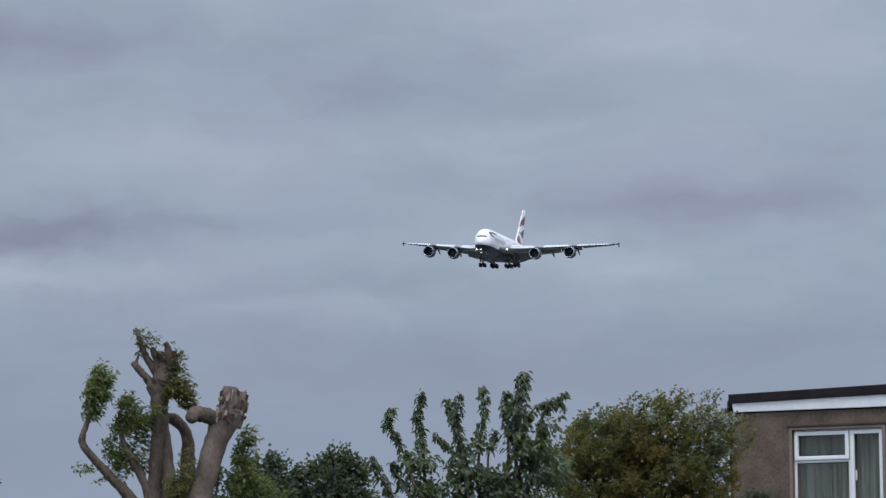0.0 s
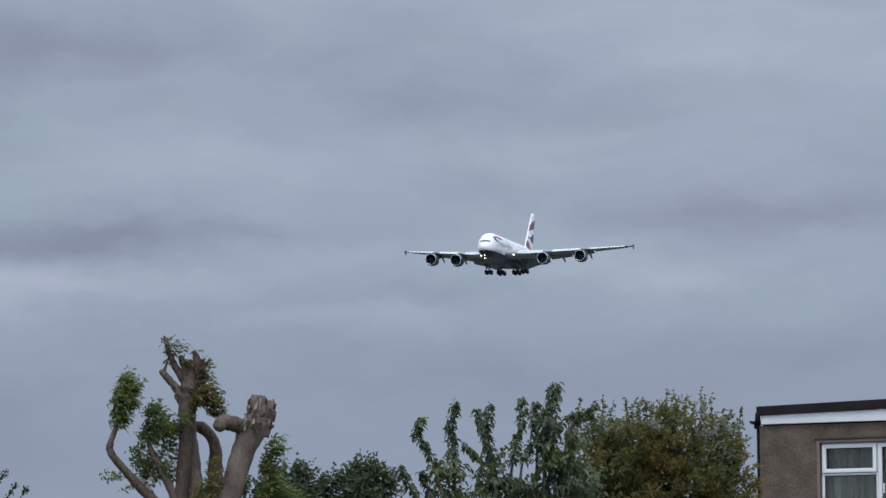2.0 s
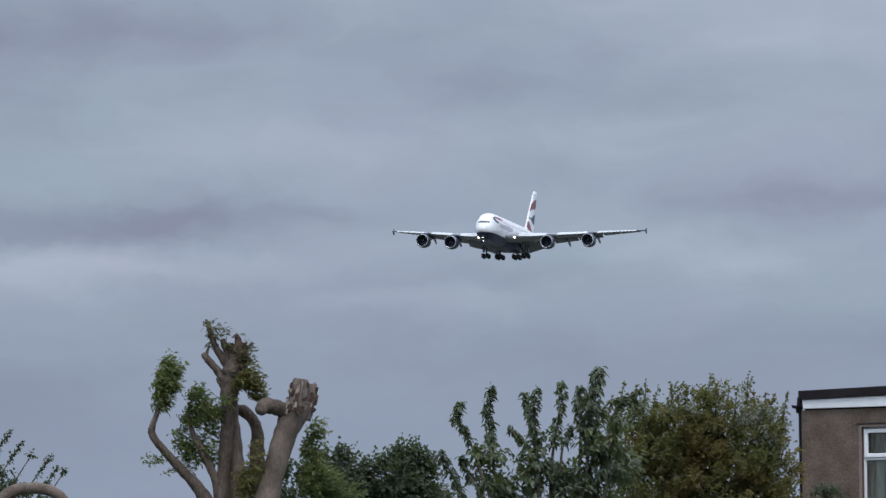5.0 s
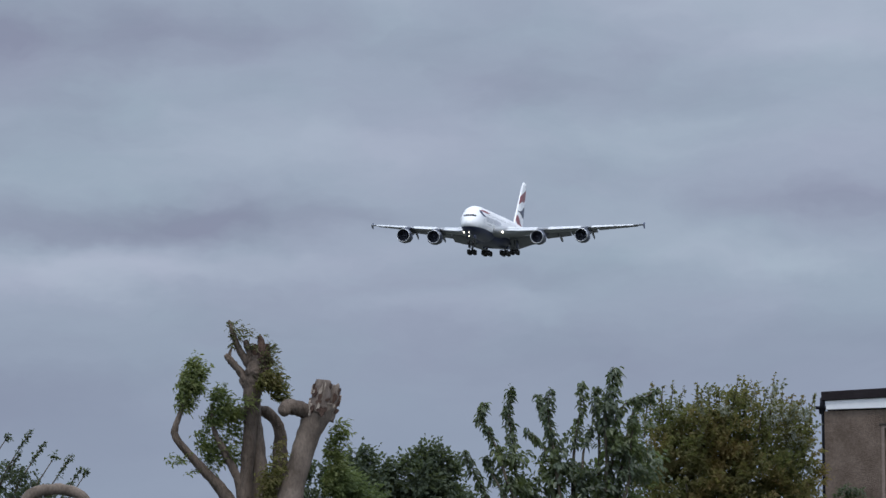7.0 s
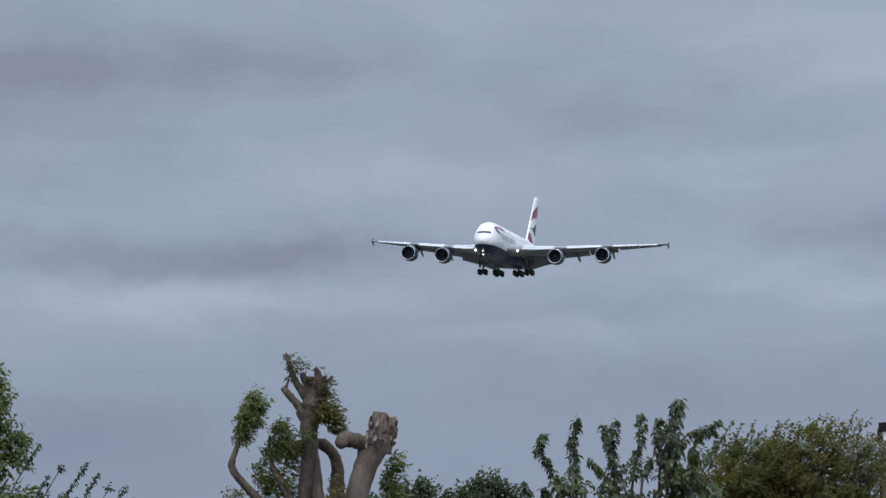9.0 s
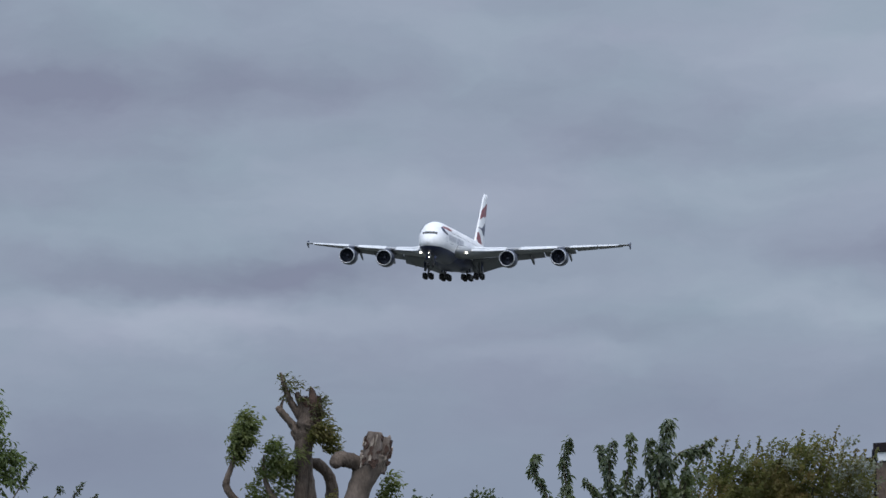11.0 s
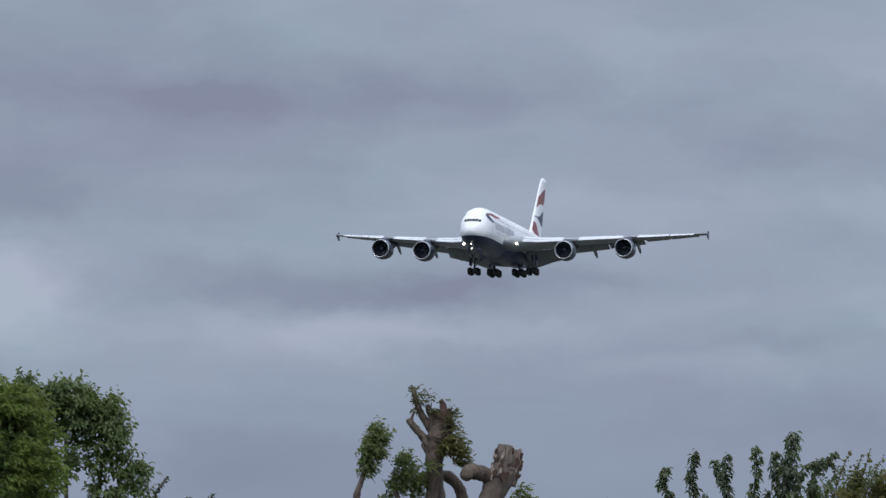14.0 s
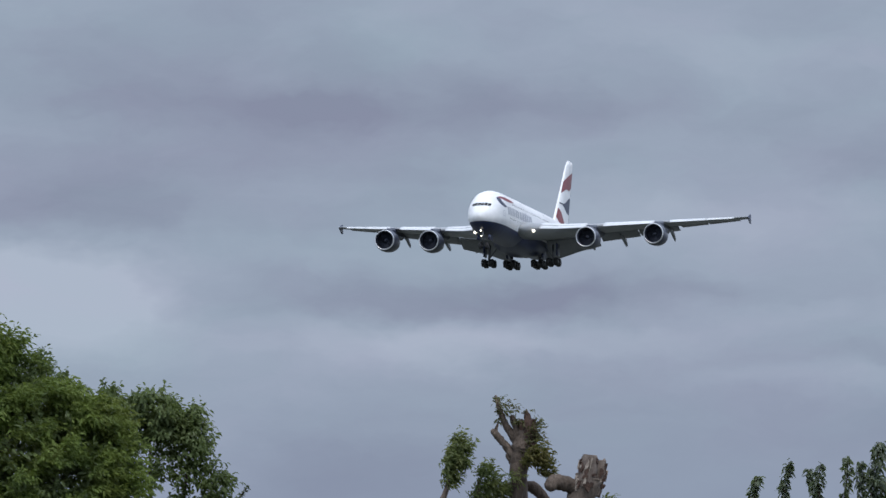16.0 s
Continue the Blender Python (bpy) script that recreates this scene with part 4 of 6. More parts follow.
    # rubber seals round the glass, strips painted as shadow lines round the opening casements
    for x0, x1, z0, z1, w, y0, mat, word in ((wx0 + 0.08, xm - 0.075, zt + 0.07, wz1 - 0.085, 0.013, 0.06, M_SEAL, "glazing_seal"), (wx0 + fw, xm - 0.03, wz0 + fw, zt - 0.03, 0.013, 0.068, M_SEAL, "glazing_seal"),
                                             (xm + 0.07, wx1 - 0.075, wz0 + 0.09, wz1 - 0.085, 0.013, 0.06, M_SEAL, "glazing_seal"),
                                             (wx0 + 0.012, xm - 0.007, zt + 0.002, wz1 - 0.017, 0.02, 0.044, M_GAP_SHADE, "gap_shade_strip"), (xm + 0.007, wx1 - 0.012, wz0 + 0.022, wz1 - 0.017, 0.02, 0.044, M_GAP_SHADE, "gap_shade_strip")):
        y1 = 0.0805 if mat is M_SEAL else 0.0495
        bm = bmesh.new()
        for lo, hi in (((x0, y0, z0), (x0 + w, y1, z1)), ((x1 - w, y0, z0), (x1, y1, z1)), ((x0 + w, y0, z0), (x1 - w, y1, z0 + w)), ((x0 + w, y0, z1 - w), (x1 - w, y1, z1))):
            add_box(bm, lo, hi)
        part(word, bm, mat, win, smooth=False)
    return top


house()


def net_curtain():
    """Gathered net hanging behind the window."""
    top = thing("net_curtain", "gathered grey net curtains hanging behind the window", "curtain")
    top.matrix_basis = pose(4.27, 90.0, 0.02, 0, 0, -30)
    for x0, x1, ph in ((1.01, 1.5, 0.0), (1.5, 1.93, 1.0), (1.96, 2.48, 2.2)):
        bm = bmesh.new()
        n = 60
        rows = []
        for z in (3.72, 4.0, 4.5, 4.9):
            r = []
            for i in range(n + 1):
                u = i / n
                x = x0 + (x1 - x0) * u
                r.append(bm.verts.new((x, 0.28 + 0.04 * math.sin(u * 19 + ph) + 0.02 * math.sin(u * 47 + ph * 2) + (4.9 - z) * 0.008 * math.sin(u * 9), z)))
            rows.append(r)
        for a, b in zip(rows, rows[1:]):
            for i in range(n):
                bm.faces.new((a[i], a[i + 1], b[i + 1], b[i]))
        ob = part("curtain", bm, M_NET, top)
        sol = ob.modifiers.new("thickness", "SOLIDIFY")
        sol.thickness = 0.003


net_curtain()

SWAY = []   # (part, pivot, degrees, seconds per swing, phase, gust)


def sways(ob, pivot, amount, period, phase, gust=()):
    """gust: (seconds, degrees) by which the wind bends it over."""
    SWAY.append((ob, Vector(pivot), amount, period, phase, gust))


# ---- pollarded tree ----
def pollard():
    Y = 60.0
    top = thing("pollarded_tree", "old pollarded tree with sawn bare limbs and tufts of wind-blown leaves", "tree", (0, 0, -0.012))

    def limb(name, pts, widths, mat, seed, parent, sides=14, rough=0.22, end_round=False, dy=0.0):
        path = [(p[0], Y + dy + (p[2] if len(p) > 2 else 0), p[1]) for p in pts]
        return part(name, tube(path, [w / 2 for w in widths], sides, rough, seed, 6, end_round), mat, parent)

    trunk = limb("trunk", [(-2.66, -0.1), (-2.68, 0.25), (-2.7, 1.2), (-2.66, 2.3), (-2.68, 2.75)], [0.95, 0.66, 0.55, 0.6, 0.5], M_BARK, 1, top, 18, 0.25)
    a = limb("limb", [(-2.74, 2.3), (-2.92, 3.0), (-2.92, 3.4), (-2.87, 3.95), (-2.85, 4.3), (-2.8, 4.5), (-2.78, 4.66)], [0.34, 0.18, 0.135, 0.13, 0.185, 0.24, 0.16], M_BARK, 2, top, 16, 0.3)
    # the fan of sawn stubs on its head
    limb("stub", [(-2.88, 4.38), (-2.98, 4.52), (-3.05, 4.6), (-3.1, 4.66)], [0.11, 0.08, 0.07, 0.065], M_BARK, 3, a, rough=0.4, end_round=True)
    limb("stub", [(-3.07, 4.6), (-3.075, 4.68), (-3.05, 4.75)], [0.05, 0.035, 0.015], M_BARK, 17, a)
    limb("stub", [(-2.84, 4.5), (-2.93, 4.64), (-3.01, 4.8), (-3.05, 4.92), (-3.08, 5.02)], [0.1, 0.075, 0.06, 0.05, 0.02], M_BARK, 4, a, rough=0.4)
    limb("stub", [(-2.85, 4.5), (-2.87, 4.68), (-2.92, 4.82)], [0.11, 0.085, 0.05], M_BARK, 5, a, rough=0.55)
    limb("stub", [(-2.8, 4.55), (-2.81, 4.68), (-2.83, 4.78)], [0.11, 0.08, 0.04], M_WOOD_DARK, 6, a, rough=0.55)
    limb("stub", [(-2.76, 4.5), (-2.75, 4.7), (-2.77, 4.86)], [0.13, 0.085, 0.045], M_WOOD_DARK, 14, a, rough=0.55, dy=-0.05)
    limb("stub", [(-2.74, 4.45), (-2.7, 4.62), (-2.7, 4.78)], [0.12, 0.08, 0.04], M_WOOD_DARK, 15, a, rough=0.55, dy=-0.03)
    limb("stub", [(-2.84, 4.3), (-2.93, 4.38), (-2.96, 4.44)], [0.1, 0.07, 0.05], M_BARK, 16, a, rough=0.4)
    b = limb("limb", [(-2.75, 2.35), (-3.0, 3.0), (-3.15, 3.31), (-3.38, 3.57), (-3.58, 3.8), (-3.63, 3.9), (-3.615, 3.97)], [0.3, 0.17, 0.125, 0.095, 0.075, 0.075, 0.062], M_BARK, 7, top)
    limb("limb_end", [(-3.63, 3.9), (-3.615, 3.98), (-3.57, 4.1), (-3.53, 4.24)], [0.072, 0.062, 0.05, 0.03], M_BARK_PALE, 20, b)
    limb("limb", [(-2.8, 2.6), (-2.95, 3.2), (-3.01, 3.45), (-3.2, 3.84), (-3.25, 4.02), (-3.25, 4.2)], [0.2, 0.11, 0.085, 0.06, 0.045, 0.015], M_BARK, 8, top)
    limb("limb", [(-2.66, 2.5), (-2.59, 3.3), (-2.59, 3.6), (-2.585, 3.88), (-2.64, 4.03), (-2.76, 4.12), (-2.98, 4.1)], [0.3, 0.2, 0.165, 0.12, 0.11, 0.12, 0.12], M_BARK, 9, top, 14, 0.25, True, 0.25)
    limb("limb", [(-2.7, 2.5), (-2.77, 3.2), (-2.79, 3.6), (-2.81, 4.0), (-2.82, 4.25)], [0.3, 0.19, 0.145, 0.09, 0.09], M_BARK_PALE, 10, top, dy=0.15)
    e = limb("limb", [(-2.62, 2.3), (-2.52, 3.0), (-2.445, 3.35), (-2.315, 3.8), (-2.19, 4.08), (-2.15, 4.2)], [0.48, 0.36, 0.235, 0.225, 0.27, 0.24], M_BARK_PALE, 11, top, 18, 0.18, dy=-0.15)
    limb("sawn_end", [(-2.19, 4.08, -0.02), (-2.155, 4.25, -0.02), (-2.135, 4.39, -0.02), (-2.133, 4.405, -0.02)], [0.2, 0.185, 0.155, 0.11], M_SAWN, 18, e, 16, 0.12, dy=-0.18)
    limb("sawn_end", [(-2.1, 4.0, 0.05), (-2.045, 4.2, 0.05), (-2.015, 4.34, 0.05), (-2.012, 4.36, 0.05)], [0.13, 0.12, 0.085, 0.05], M_SAWN, 19, e, 14, 0.15, dy=-0.15)
    limb("stub", [(-2.22, 4.0, -0.15), (-2.32, 4.1, -0.2), (-2.47, 4.14, -0.28), (-2.52, 4.1, -0.32)], [0.16, 0.16, 0.15, 0.13], M_BARK, 12, e, end_round=True)
    # torn bark and raw wood round the sawn head of the thick limb
    rnd = random.Random(5)
    for k in range(54):
        small = k % 3 == 2
        ang = rnd.uniform(0, 2 * math.pi)
        h = rnd.uniform(-0.3, -0.02)
        c = Vector((-2.025 + h * 0.1, Y - 0.1, 4.33 + h * 0.8)) if small else Vector((-2.14 + h * 0.16, Y - 0.2, 4.37 + h))
        r = (0.056 - 0.05 * h) if small else (0.088 - 0.075 * h)
        dark = k % 5 < 3
        w, l = (rnd.uniform(0.02, 0.04), rnd.uniform(0.05, 0.11)) if dark else (rnd.uniform(0.008, 0.018), rnd.uniform(0.04, 0.11))
        bm = bmesh.new()
        pts = []
        for q in range(8):
            t = 2 * math.pi * q / 8
            da, dz = w * math.cos(t) * rnd.uniform(0.5, 1.3) / r, l * 0.5 * math.sin(t) * rnd.uniform(0.5, 1.3)
            for rr in (r * 0.8, r + (0.006 if dark else 0.012)):
                pts.append((c.x + rr * math.cos(ang + da) + dz * 0.22, c.y + rr * math.sin(ang + da), c.z + dz))
        inner, outer = [bm.verts.new(p) for p in pts[0::2]], [bm.verts.new(p) for p in pts[1::2]]
        bm.faces.new(outer)
        for q in range(8):
            bm.faces.new((inner[q], inner[(q + 1) % 8], outer[(q + 1) % 8], outer[q]))
        part("bark_flake", bm, M_WOOD_DARK if dark else M_WOOD_CUT, e, smooth=False)
    # tufts of leaves: blob lists (x, dy, z, rx, ry, rz)
    def tuft(blobs, per, mat, seed, pivot, amount, leaf=(0.05, 0.019), gap=0.3, hang=0.12, wind=(1.1, 0, 0.22), gust=()):
        ob = crown("leaf_tuft", [(x - 0.02, Y + dy, z - 0.01, rx, ry, rz) for x, dy, z, rx, ry, rz in blobs], per * 4.0, leaf, mat, top, seed, wind, hang, gap * 1.1, shell=0.3, spray=7)
        sways(ob, (pivot[0], Y, pivot[1]), amount, 1.3 + 0.17 * (seed % 5), seed * 1.3, gust)
        return ob
    blown = [(0, 0), (8, 1), (9, 6), (10.5, 3), (11.5, 4), (12.5, 9), (13.5, 4), (14.5, 1), (16, 0)]
    tuft([(-3.49, 0, 4.4, 0.13, 0.12, 0.17), (-3.44, 0, 4.53, 0.11, 0.1, 0.1), (-3.53, 0, 4.22, 0.08, 0.1, 0.12), (-3.46, 0, 4.42, 0.1, 0.1, 0.14), (-3.34, 0, 4.53, 0.06, 0.07, 0.05), (-3.54, 0, 4.32, 0.1, 0.1, 0.13), (-3.46, 0, 4.6, 0.07, 0.08, 0.06)], 900, M_LEAF_POLLARD, 21, (-3.54, 4.12), 2.0, gust=blown)
    tuft([(-3.19, 0, 4.24, 0.09, 0.12, 0.14), (-3.21, 0, 4.06, 0.13, 0.14, 0.12), (-3.1, 0, 4.12, 0.12, 0.12, 0.12), (-3.0, 0, 4.08, 0.09, 0.1, 0.07)], 850, M_LEAF_POLLARD, 22, (-3.22, 3.9), 1.6, gust=blown)
    tuft([(-3.28, 0.1, 3.84, 0.19, 0.2, 0.16), (-3.06, 0.1, 3.72, 0.15, 0.2, 0.24), (-3.0, 0.15, 3.92, 0.1, 0.15, 0.12), (-3.2, 0.1, 3.62, 0.16, 0.15, 0.14)], 560, M_LEAF_POLLARD, 23, (-3.1, 3.4), 1.5, gap=0.42)
    tuft([(-3.58, 0, 3.62, 0.16, 0.12, 0.06), (-3.42, 0, 3.5, 0.12, 0.1, 0.06)], 300, M_LEAF_POLLARD, 24, (-3.4, 3.5), 2.0, gap=0.5)
    tuft([(-2.65, -0.15, 4.44, 0.14, 0.12, 0.12), (-2.59, -0.1, 4.36, 0.12, 0.11, 0.1), (-2.72, -0.14, 4.36, 0.09, 0.1, 0.09), (-2.58, -0.1, 4.27, 0.07, 0.09, 0.06)], 760, M_LEAF_GOLD, 25, (-2.8, 4.4), 1.5)
    tuft([(-2.67, -0.05, 4.68, 0.06, 0.07, 0.13), (-2.63, -0.04, 4.56, 0.06, 0.07, 0.1), (-2.73, -0.1, 4.62, 0.06, 0.05, 0.13), (-2.74, -0.06, 4.82, 0.04, 0.05, 0.06), (-2.79, -0.1, 4.5, 0.04, 0.04, 0.08), (-2.85, -0.06, 4.76, 0.03, 0.04, 0.06)], 430, M_LEAF_RUST, 31, (-2.75, 4.6), 1.5, wind=(0.9, 0, 0.2), gap=0.3)
    tuft([(-2.97, -0.05, 4.91, 0.08, 0.08, 0.06), (-3.02, -0.05, 4.9, 0.06, 0.06, 0.09), (-3.06, -0.04, 4.98, 0.02, 0.03, 0.05), (-3.04, 0, 4.76, 0.03, 0.04, 0.04), (-2.9, -0.03, 4.88, 0.05, 0.05, 0.04)], 330, M_LEAF_RUST, 26, (-3.0, 4.8), 2.0, gap=0.3)
    tuft([(-2.88, -0.12, 4.22, 0.08, 0.08, 0.08)], 300, M_LEAF_POLLARD, 27, (-2.86, 4.2), 1.0, gap=0.35)
    # shoots low on the trunk
    tuft([(-2.58, -0.25, 3.66, 0.08, 0.1, 0.14), (-2.63, -0.25, 3.47, 0.12, 0.12, 0.15), (-2.72, -0.2, 3.35, 0.1, 0.14, 0.18), (-2.62, -0.2, 3.28, 0.14, 0.18, 0.18), (-2.78, -0.15, 3.08, 0.28, 0.25, 0.27)], 480, M_LEAF_GOLD, 28, (-2.7, 3.0), 0.6, leaf=(0.05, 0.02), gap=0.35)
    tuft([(-2.0, 0.1, 3.93, 0.1, 0.12, 0.1), (-2.04, 0.1, 3.75, 0.1, 0.12, 0.16), (-2.0, 0.1, 3.55, 0.1, 0.12, 0.16), (-2.06, 0.1, 3.4, 0.12, 0.14, 0.16)], 950, M_LEAF_POLLARD, 29, (-2.06, 3.3), 1.8, gap=0.35)
    tuft([(-1.95, 0.2, 3.38, 0.2, 0.3, 0.2), (-1.7, 0.3, 3.2, 0.22, 0.3, 0.22), (-2.08, 0.2, 3.06, 0.16, 0.25, 0.2)], 520, M_LEAF_GREEN, 30, (-1.9, 2.8), 0.6, leaf=(0.05, 0.021), gap=0.2)


pollard()


# ---- cherry tree with upright shoots ----
WIND_TIMES = [0, 0.5, 1, 1.5, 2, 2.5, 3, 3.5, 4, 6.5, 7, 7.5, 8, 8.5, 9, 11.5, 12, 12.5, 13, 13.5, 14, 14.5, 15, 15.5, 16]
# lean of each shoot in degrees at those seconds
SHOOT_WIND = {
    "outer": [-1.7, -2.1, 0.3, 2, -0.5, 1.7, 6.2, 3.6, -0.6, -4.5, -1.3, -3.9, -1.4, 1.8, -0.5, -1.4, 0.6, -0.4, -1.4, -0.4, -1.7, -2.8, 0.6, 2.5, 1.6],
    "second": [-1, -2.2, 0.1, 2.1, 1.7, 2.7, 6.4, 5.2, 0.2, -2.6, -2, -2.6, -2.3, 2.8, 1.6, -0.1, -1, 0.6, -0.1, 0.1, -1.5, -3.2, 1, 1.8, 2.6],
    "forked": [-0.4, 2.3, -0.2, -1, 0.5, 4.1, 6.6, 5.1, 4.7, -0, -1, -1.4, -0.9, -0.3, 2.5, 3.5, -1.1, -2.5, -1.6, -1.4, -3.5, -2.5, -0.9, -0.1, 0.5],
    "slim": [0.6, -0.4, 0.6, 1.8, 4.9, 7.5, 8.7, 9.2, 5.6, 1.4, 2.9, 0.3, 2.3, -0.1, 3.8, 1.3, -0.5, 0.6, 1.4, 1.6, -0.4, 0.6, 0.3, 0.2, 2.3],
    "tall": [0.2, -0.1, 0.2, -0.1, 1.1, 2.8, 3.5, 3.7, 3.3, 0.1, -0.6, -0.3, -0.7, -0.5, 1.6, -0.3, -2.5, -1.9, -1.3, -2, -2.2, -2.5, -2.2, -2.5, -1.6],
}
CHERRY_WIND = [(t, sum(SHOOT_WIND[k][i] for k in SHOOT_WIND) / 5) for i, t in enumerate(WIND_TIMES)]


def shoot_tree():
    Y = 66.0
    top = thing("cherry_tree", "young tree with upright shoots of drooping dark green leaves", "tree")
    part("trunk", tube([(0.4, Y, -0.05), (0.42, Y, 0.8), (0.38, Y, 1.8), (0.45, Y, 2.4)], [0.13, 0.1, 0.085, 0.06], 12, 0.2, 3), M_BARK, top)
    rnd = random.Random(11)
    # each shoot: the points it runs through from below to its tip (x, z), depth, widest half width, share of it that is leafy, its wind
    shoots = [([(-0.3, 3.45), (-0.42, 3.85), (-0.52, 4.08), (-0.61, 4.25), (-0.56, 4.41)], -0.1, 0.05, 0.85, "outer"),
              ([(-0.2, 3.45), (-0.24, 3.92), (-0.27, 4.14), (-0.29, 4.39), (-0.25, 4.58)], 0.1, 0.055, 0.9, "second"),
              ([(0.2, 3.6), (0.15, 4.0), (0.11, 4.2), (0.06, 4.36), (0.03, 4.5)], 0.1, 0.04, 0.7, "forked"),
              ([(0.22, 3.5), (0.17, 3.95), (0.14, 4.18), (0.13, 4.36), (0.16, 4.55)], -0.1, 0.055, 0.95, "forked"),
              ([(0.34, 3.6), (0.35, 3.95), (0.37, 4.16), (0.4, 4.4), (0.4, 4.63)], 0.15, 0.05, 0.8, "slim"),
              ([(0.45, 3.5), (0.44, 3.8), (0.46, 3.95), (0.49, 4.05), (0.51, 4.14)], 0.0, 0.04, 0.6, "slim"),
              ([(0.66, 3.6), (0.67, 4.1), (0.65, 4.3), (0.64, 4.45), (0.66, 4.57)], 0.1, 0.05, 0.75, "tall"),
              ([(0.74, 3.5), (0.75, 4.15), (0.78, 4.42), (0.84, 4.62), (0.86, 4.78)], -0.05, 0.085, 1.0, "tall"),
              ([(0.8, 3.7), (0.85, 4.2), (0.98, 4.4), (1.12, 4.46), (1.26, 4.4)], 0.1, 0.05, 0.8, "tall"),
              ([(1.0, 4.1), (1.1, 4.35), (1.18, 4.44), (1.25, 4.5), (1.31, 4.54)], 0.1, 0.045, 0.8, "tall"),
              ([(0.95, 3.4), (1.0, 3.7), (1.02, 3.95), (1.04, 4.1), (1.03, 4.24)], -0.2, 0.055, 0.9, "tall"),
              ([(-0.3, 3.2), (-0.42, 3.48), (-0.5, 3.62), (-0.55, 3.72), (-0.56, 3.82)], -0.1, 0.05, 0.9, "outer"),
              ([(-0.45, 3.1), (-0.58, 3.4), (-0.67, 3.6), (-0.75, 3.76), (-0.82, 3.88)], -0.15, 0.065, 0.95, "outer")]
    for k, (pts, dy, wide, leafy, wind) in enumerate(shoots):
        path = [(0.43, Y, 2.1), ((0.43 + pts[0][0]) / 2, Y + dy * 0.5, 2.75)] + [(x, Y + dy, z) for x, z in pts]
        stem = part("shoot", tube(path, [0.045, 0.03, 0.02, 0.014, 0.01, 0.007, 0.003], 7, 0.1, k), M_TWIG, top)
        rs = np.random.RandomState(100 + k)
        P, D = [], []
        line = [Vector(p) for p in path[2:]]
        run = sum((b - a).length for a, b in zip(line, line[1:]))
        knots = int(run * leafy / 0.042)
        for i in range(knots):
            # whorls of large leaves that spread and hang; now and then one is bare
            u = 1 - leafy * (i + rs.uniform(-0.25, 0.25)) / knots
            u = min(max(u, 0.0), 1.0)
            q = u * 3.98
            p = line[int(q)].lerp(line[int(q) + 1], q % 1)
            full = min(1.0, 0.62 + 3.0 * (1 - u)) * (0.3 if rs.rand() < 0.18 else 1.0)
            for n in range(int(3 + 7 * full * wide / 0.055)):
                ang = rs.rand() * 2 * math.pi
                c, d = math.cos(ang), math.sin(ang)
                r = wide * full * rs.rand() * 0.9
                P.append((p.x + c * r, p.y + d * r, p.z + rs.normal() * 0.01))
                D.append((c * 0.65 + 0.25 + rs.normal() * 0.35, d * 0.65 + rs.normal() * 0.35, -0.35 + rs.normal() * 0.5))
        tip = line[-1]
        for i in range(5):
            P.append((tip.x + rs.normal() * 0.006, tip.y + rs.normal() * 0.006, tip.z - 0.012 * i))
            D.append((0.8 + rs.normal() * 0.5, rs.normal() * 0.4, 0.1 + rs.normal() * 0.4))
        ob = leaf_mesh("shoot_leaves", np.array(P), np.array(D), 0.064, 0.042, M_LEAF_MID, top, 200 + k, droop=0.4)
        for o in (ob, stem):
            sways(o, (pts[0][0], Y + dy, 3.0), 0.25, 1.4 + 0.6 * rnd.random(), rnd.random() * 6, list(zip(WIND_TIMES, SHOOT_WIND[wind])))
    path = [(0.15, Y - 0.1, 3.72), (0.07, Y - 0.1, 3.9), (0.0, Y - 0.1, 4.0), (-0.07, Y - 0.1, 4.07), (-0.13, Y - 0.1, 4.13)]
    twig = part("side_twig", tube(path, [0.009, 0.007, 0.006, 0.004, 0.002], 6, 0, 3), M_TWIG, top)
    rs = np.random.RandomState(95)
    u = rs.rand(60) ** 0.8
    P = np.stack([0.05 - 0.18 * u + rs.normal(size=60) * 0.014, Y - 0.1 + rs.normal(size=60) * 0.02, 3.94 + 0.19 * u + rs.normal(size=60) * 0.014], 1)
    D = np.stack([0.25 + rs.normal(size=60) * 0.5, rs.normal(size=60) * 0.5, -0.6 + rs.normal(size=60) * 0.35], 1)
    ob = leaf_mesh("twig_leaves", P, D, 0.066, 0.036, M_LEAF_MID, top, 96, droop=0.4)
    for o in (twig, ob):
        sways(o, (0.15, Y - 0.1, 3.0), 0.4, 1.7, 0.4, list(zip(WIND_TIMES, SHOOT_WIND["forked"])))
    # fuller growth below the plumes, in bunches with sky between them
    def mass(blobs, per, seed, gap, clump=0.085):
        ob = crown("leaf_mass", blobs, per * 0.62, (0.074, 0.04), M_LEAF_MID, top, seed, (0.25, 0, -0.15), 0.6, gap, clump=clump, spray=6)
        sways(ob, (0.4, Y, 3.0), 0.3, 2.0, seed, [(t, 0.6 * g) for t, g in CHERRY_WIND])
    mass([(-0.41, Y, 3.82, 0.08, 0.12, 0.12), (-0.36, Y, 3.6, 0.11, 0.2, 0.16), (-0.25, Y, 3.8, 0.08, 0.15, 0.15), (-0.26, Y, 3.45, 0.13, 0.25, 0.2)], 1700, 40, 0.38)
    mass([(0.18, Y, 3.92, 0.11, 0.2, 0.12), (0.16, Y, 3.7, 0.13, 0.2, 0.16), (0.3, Y, 3.68, 0.12, 0.25, 0.12), (0.47, Y, 3.62, 0.13, 0.25, 0.13), (0.1, Y, 3.42, 0.2, 0.3, 0.18)], 1600, 41, 0.42)
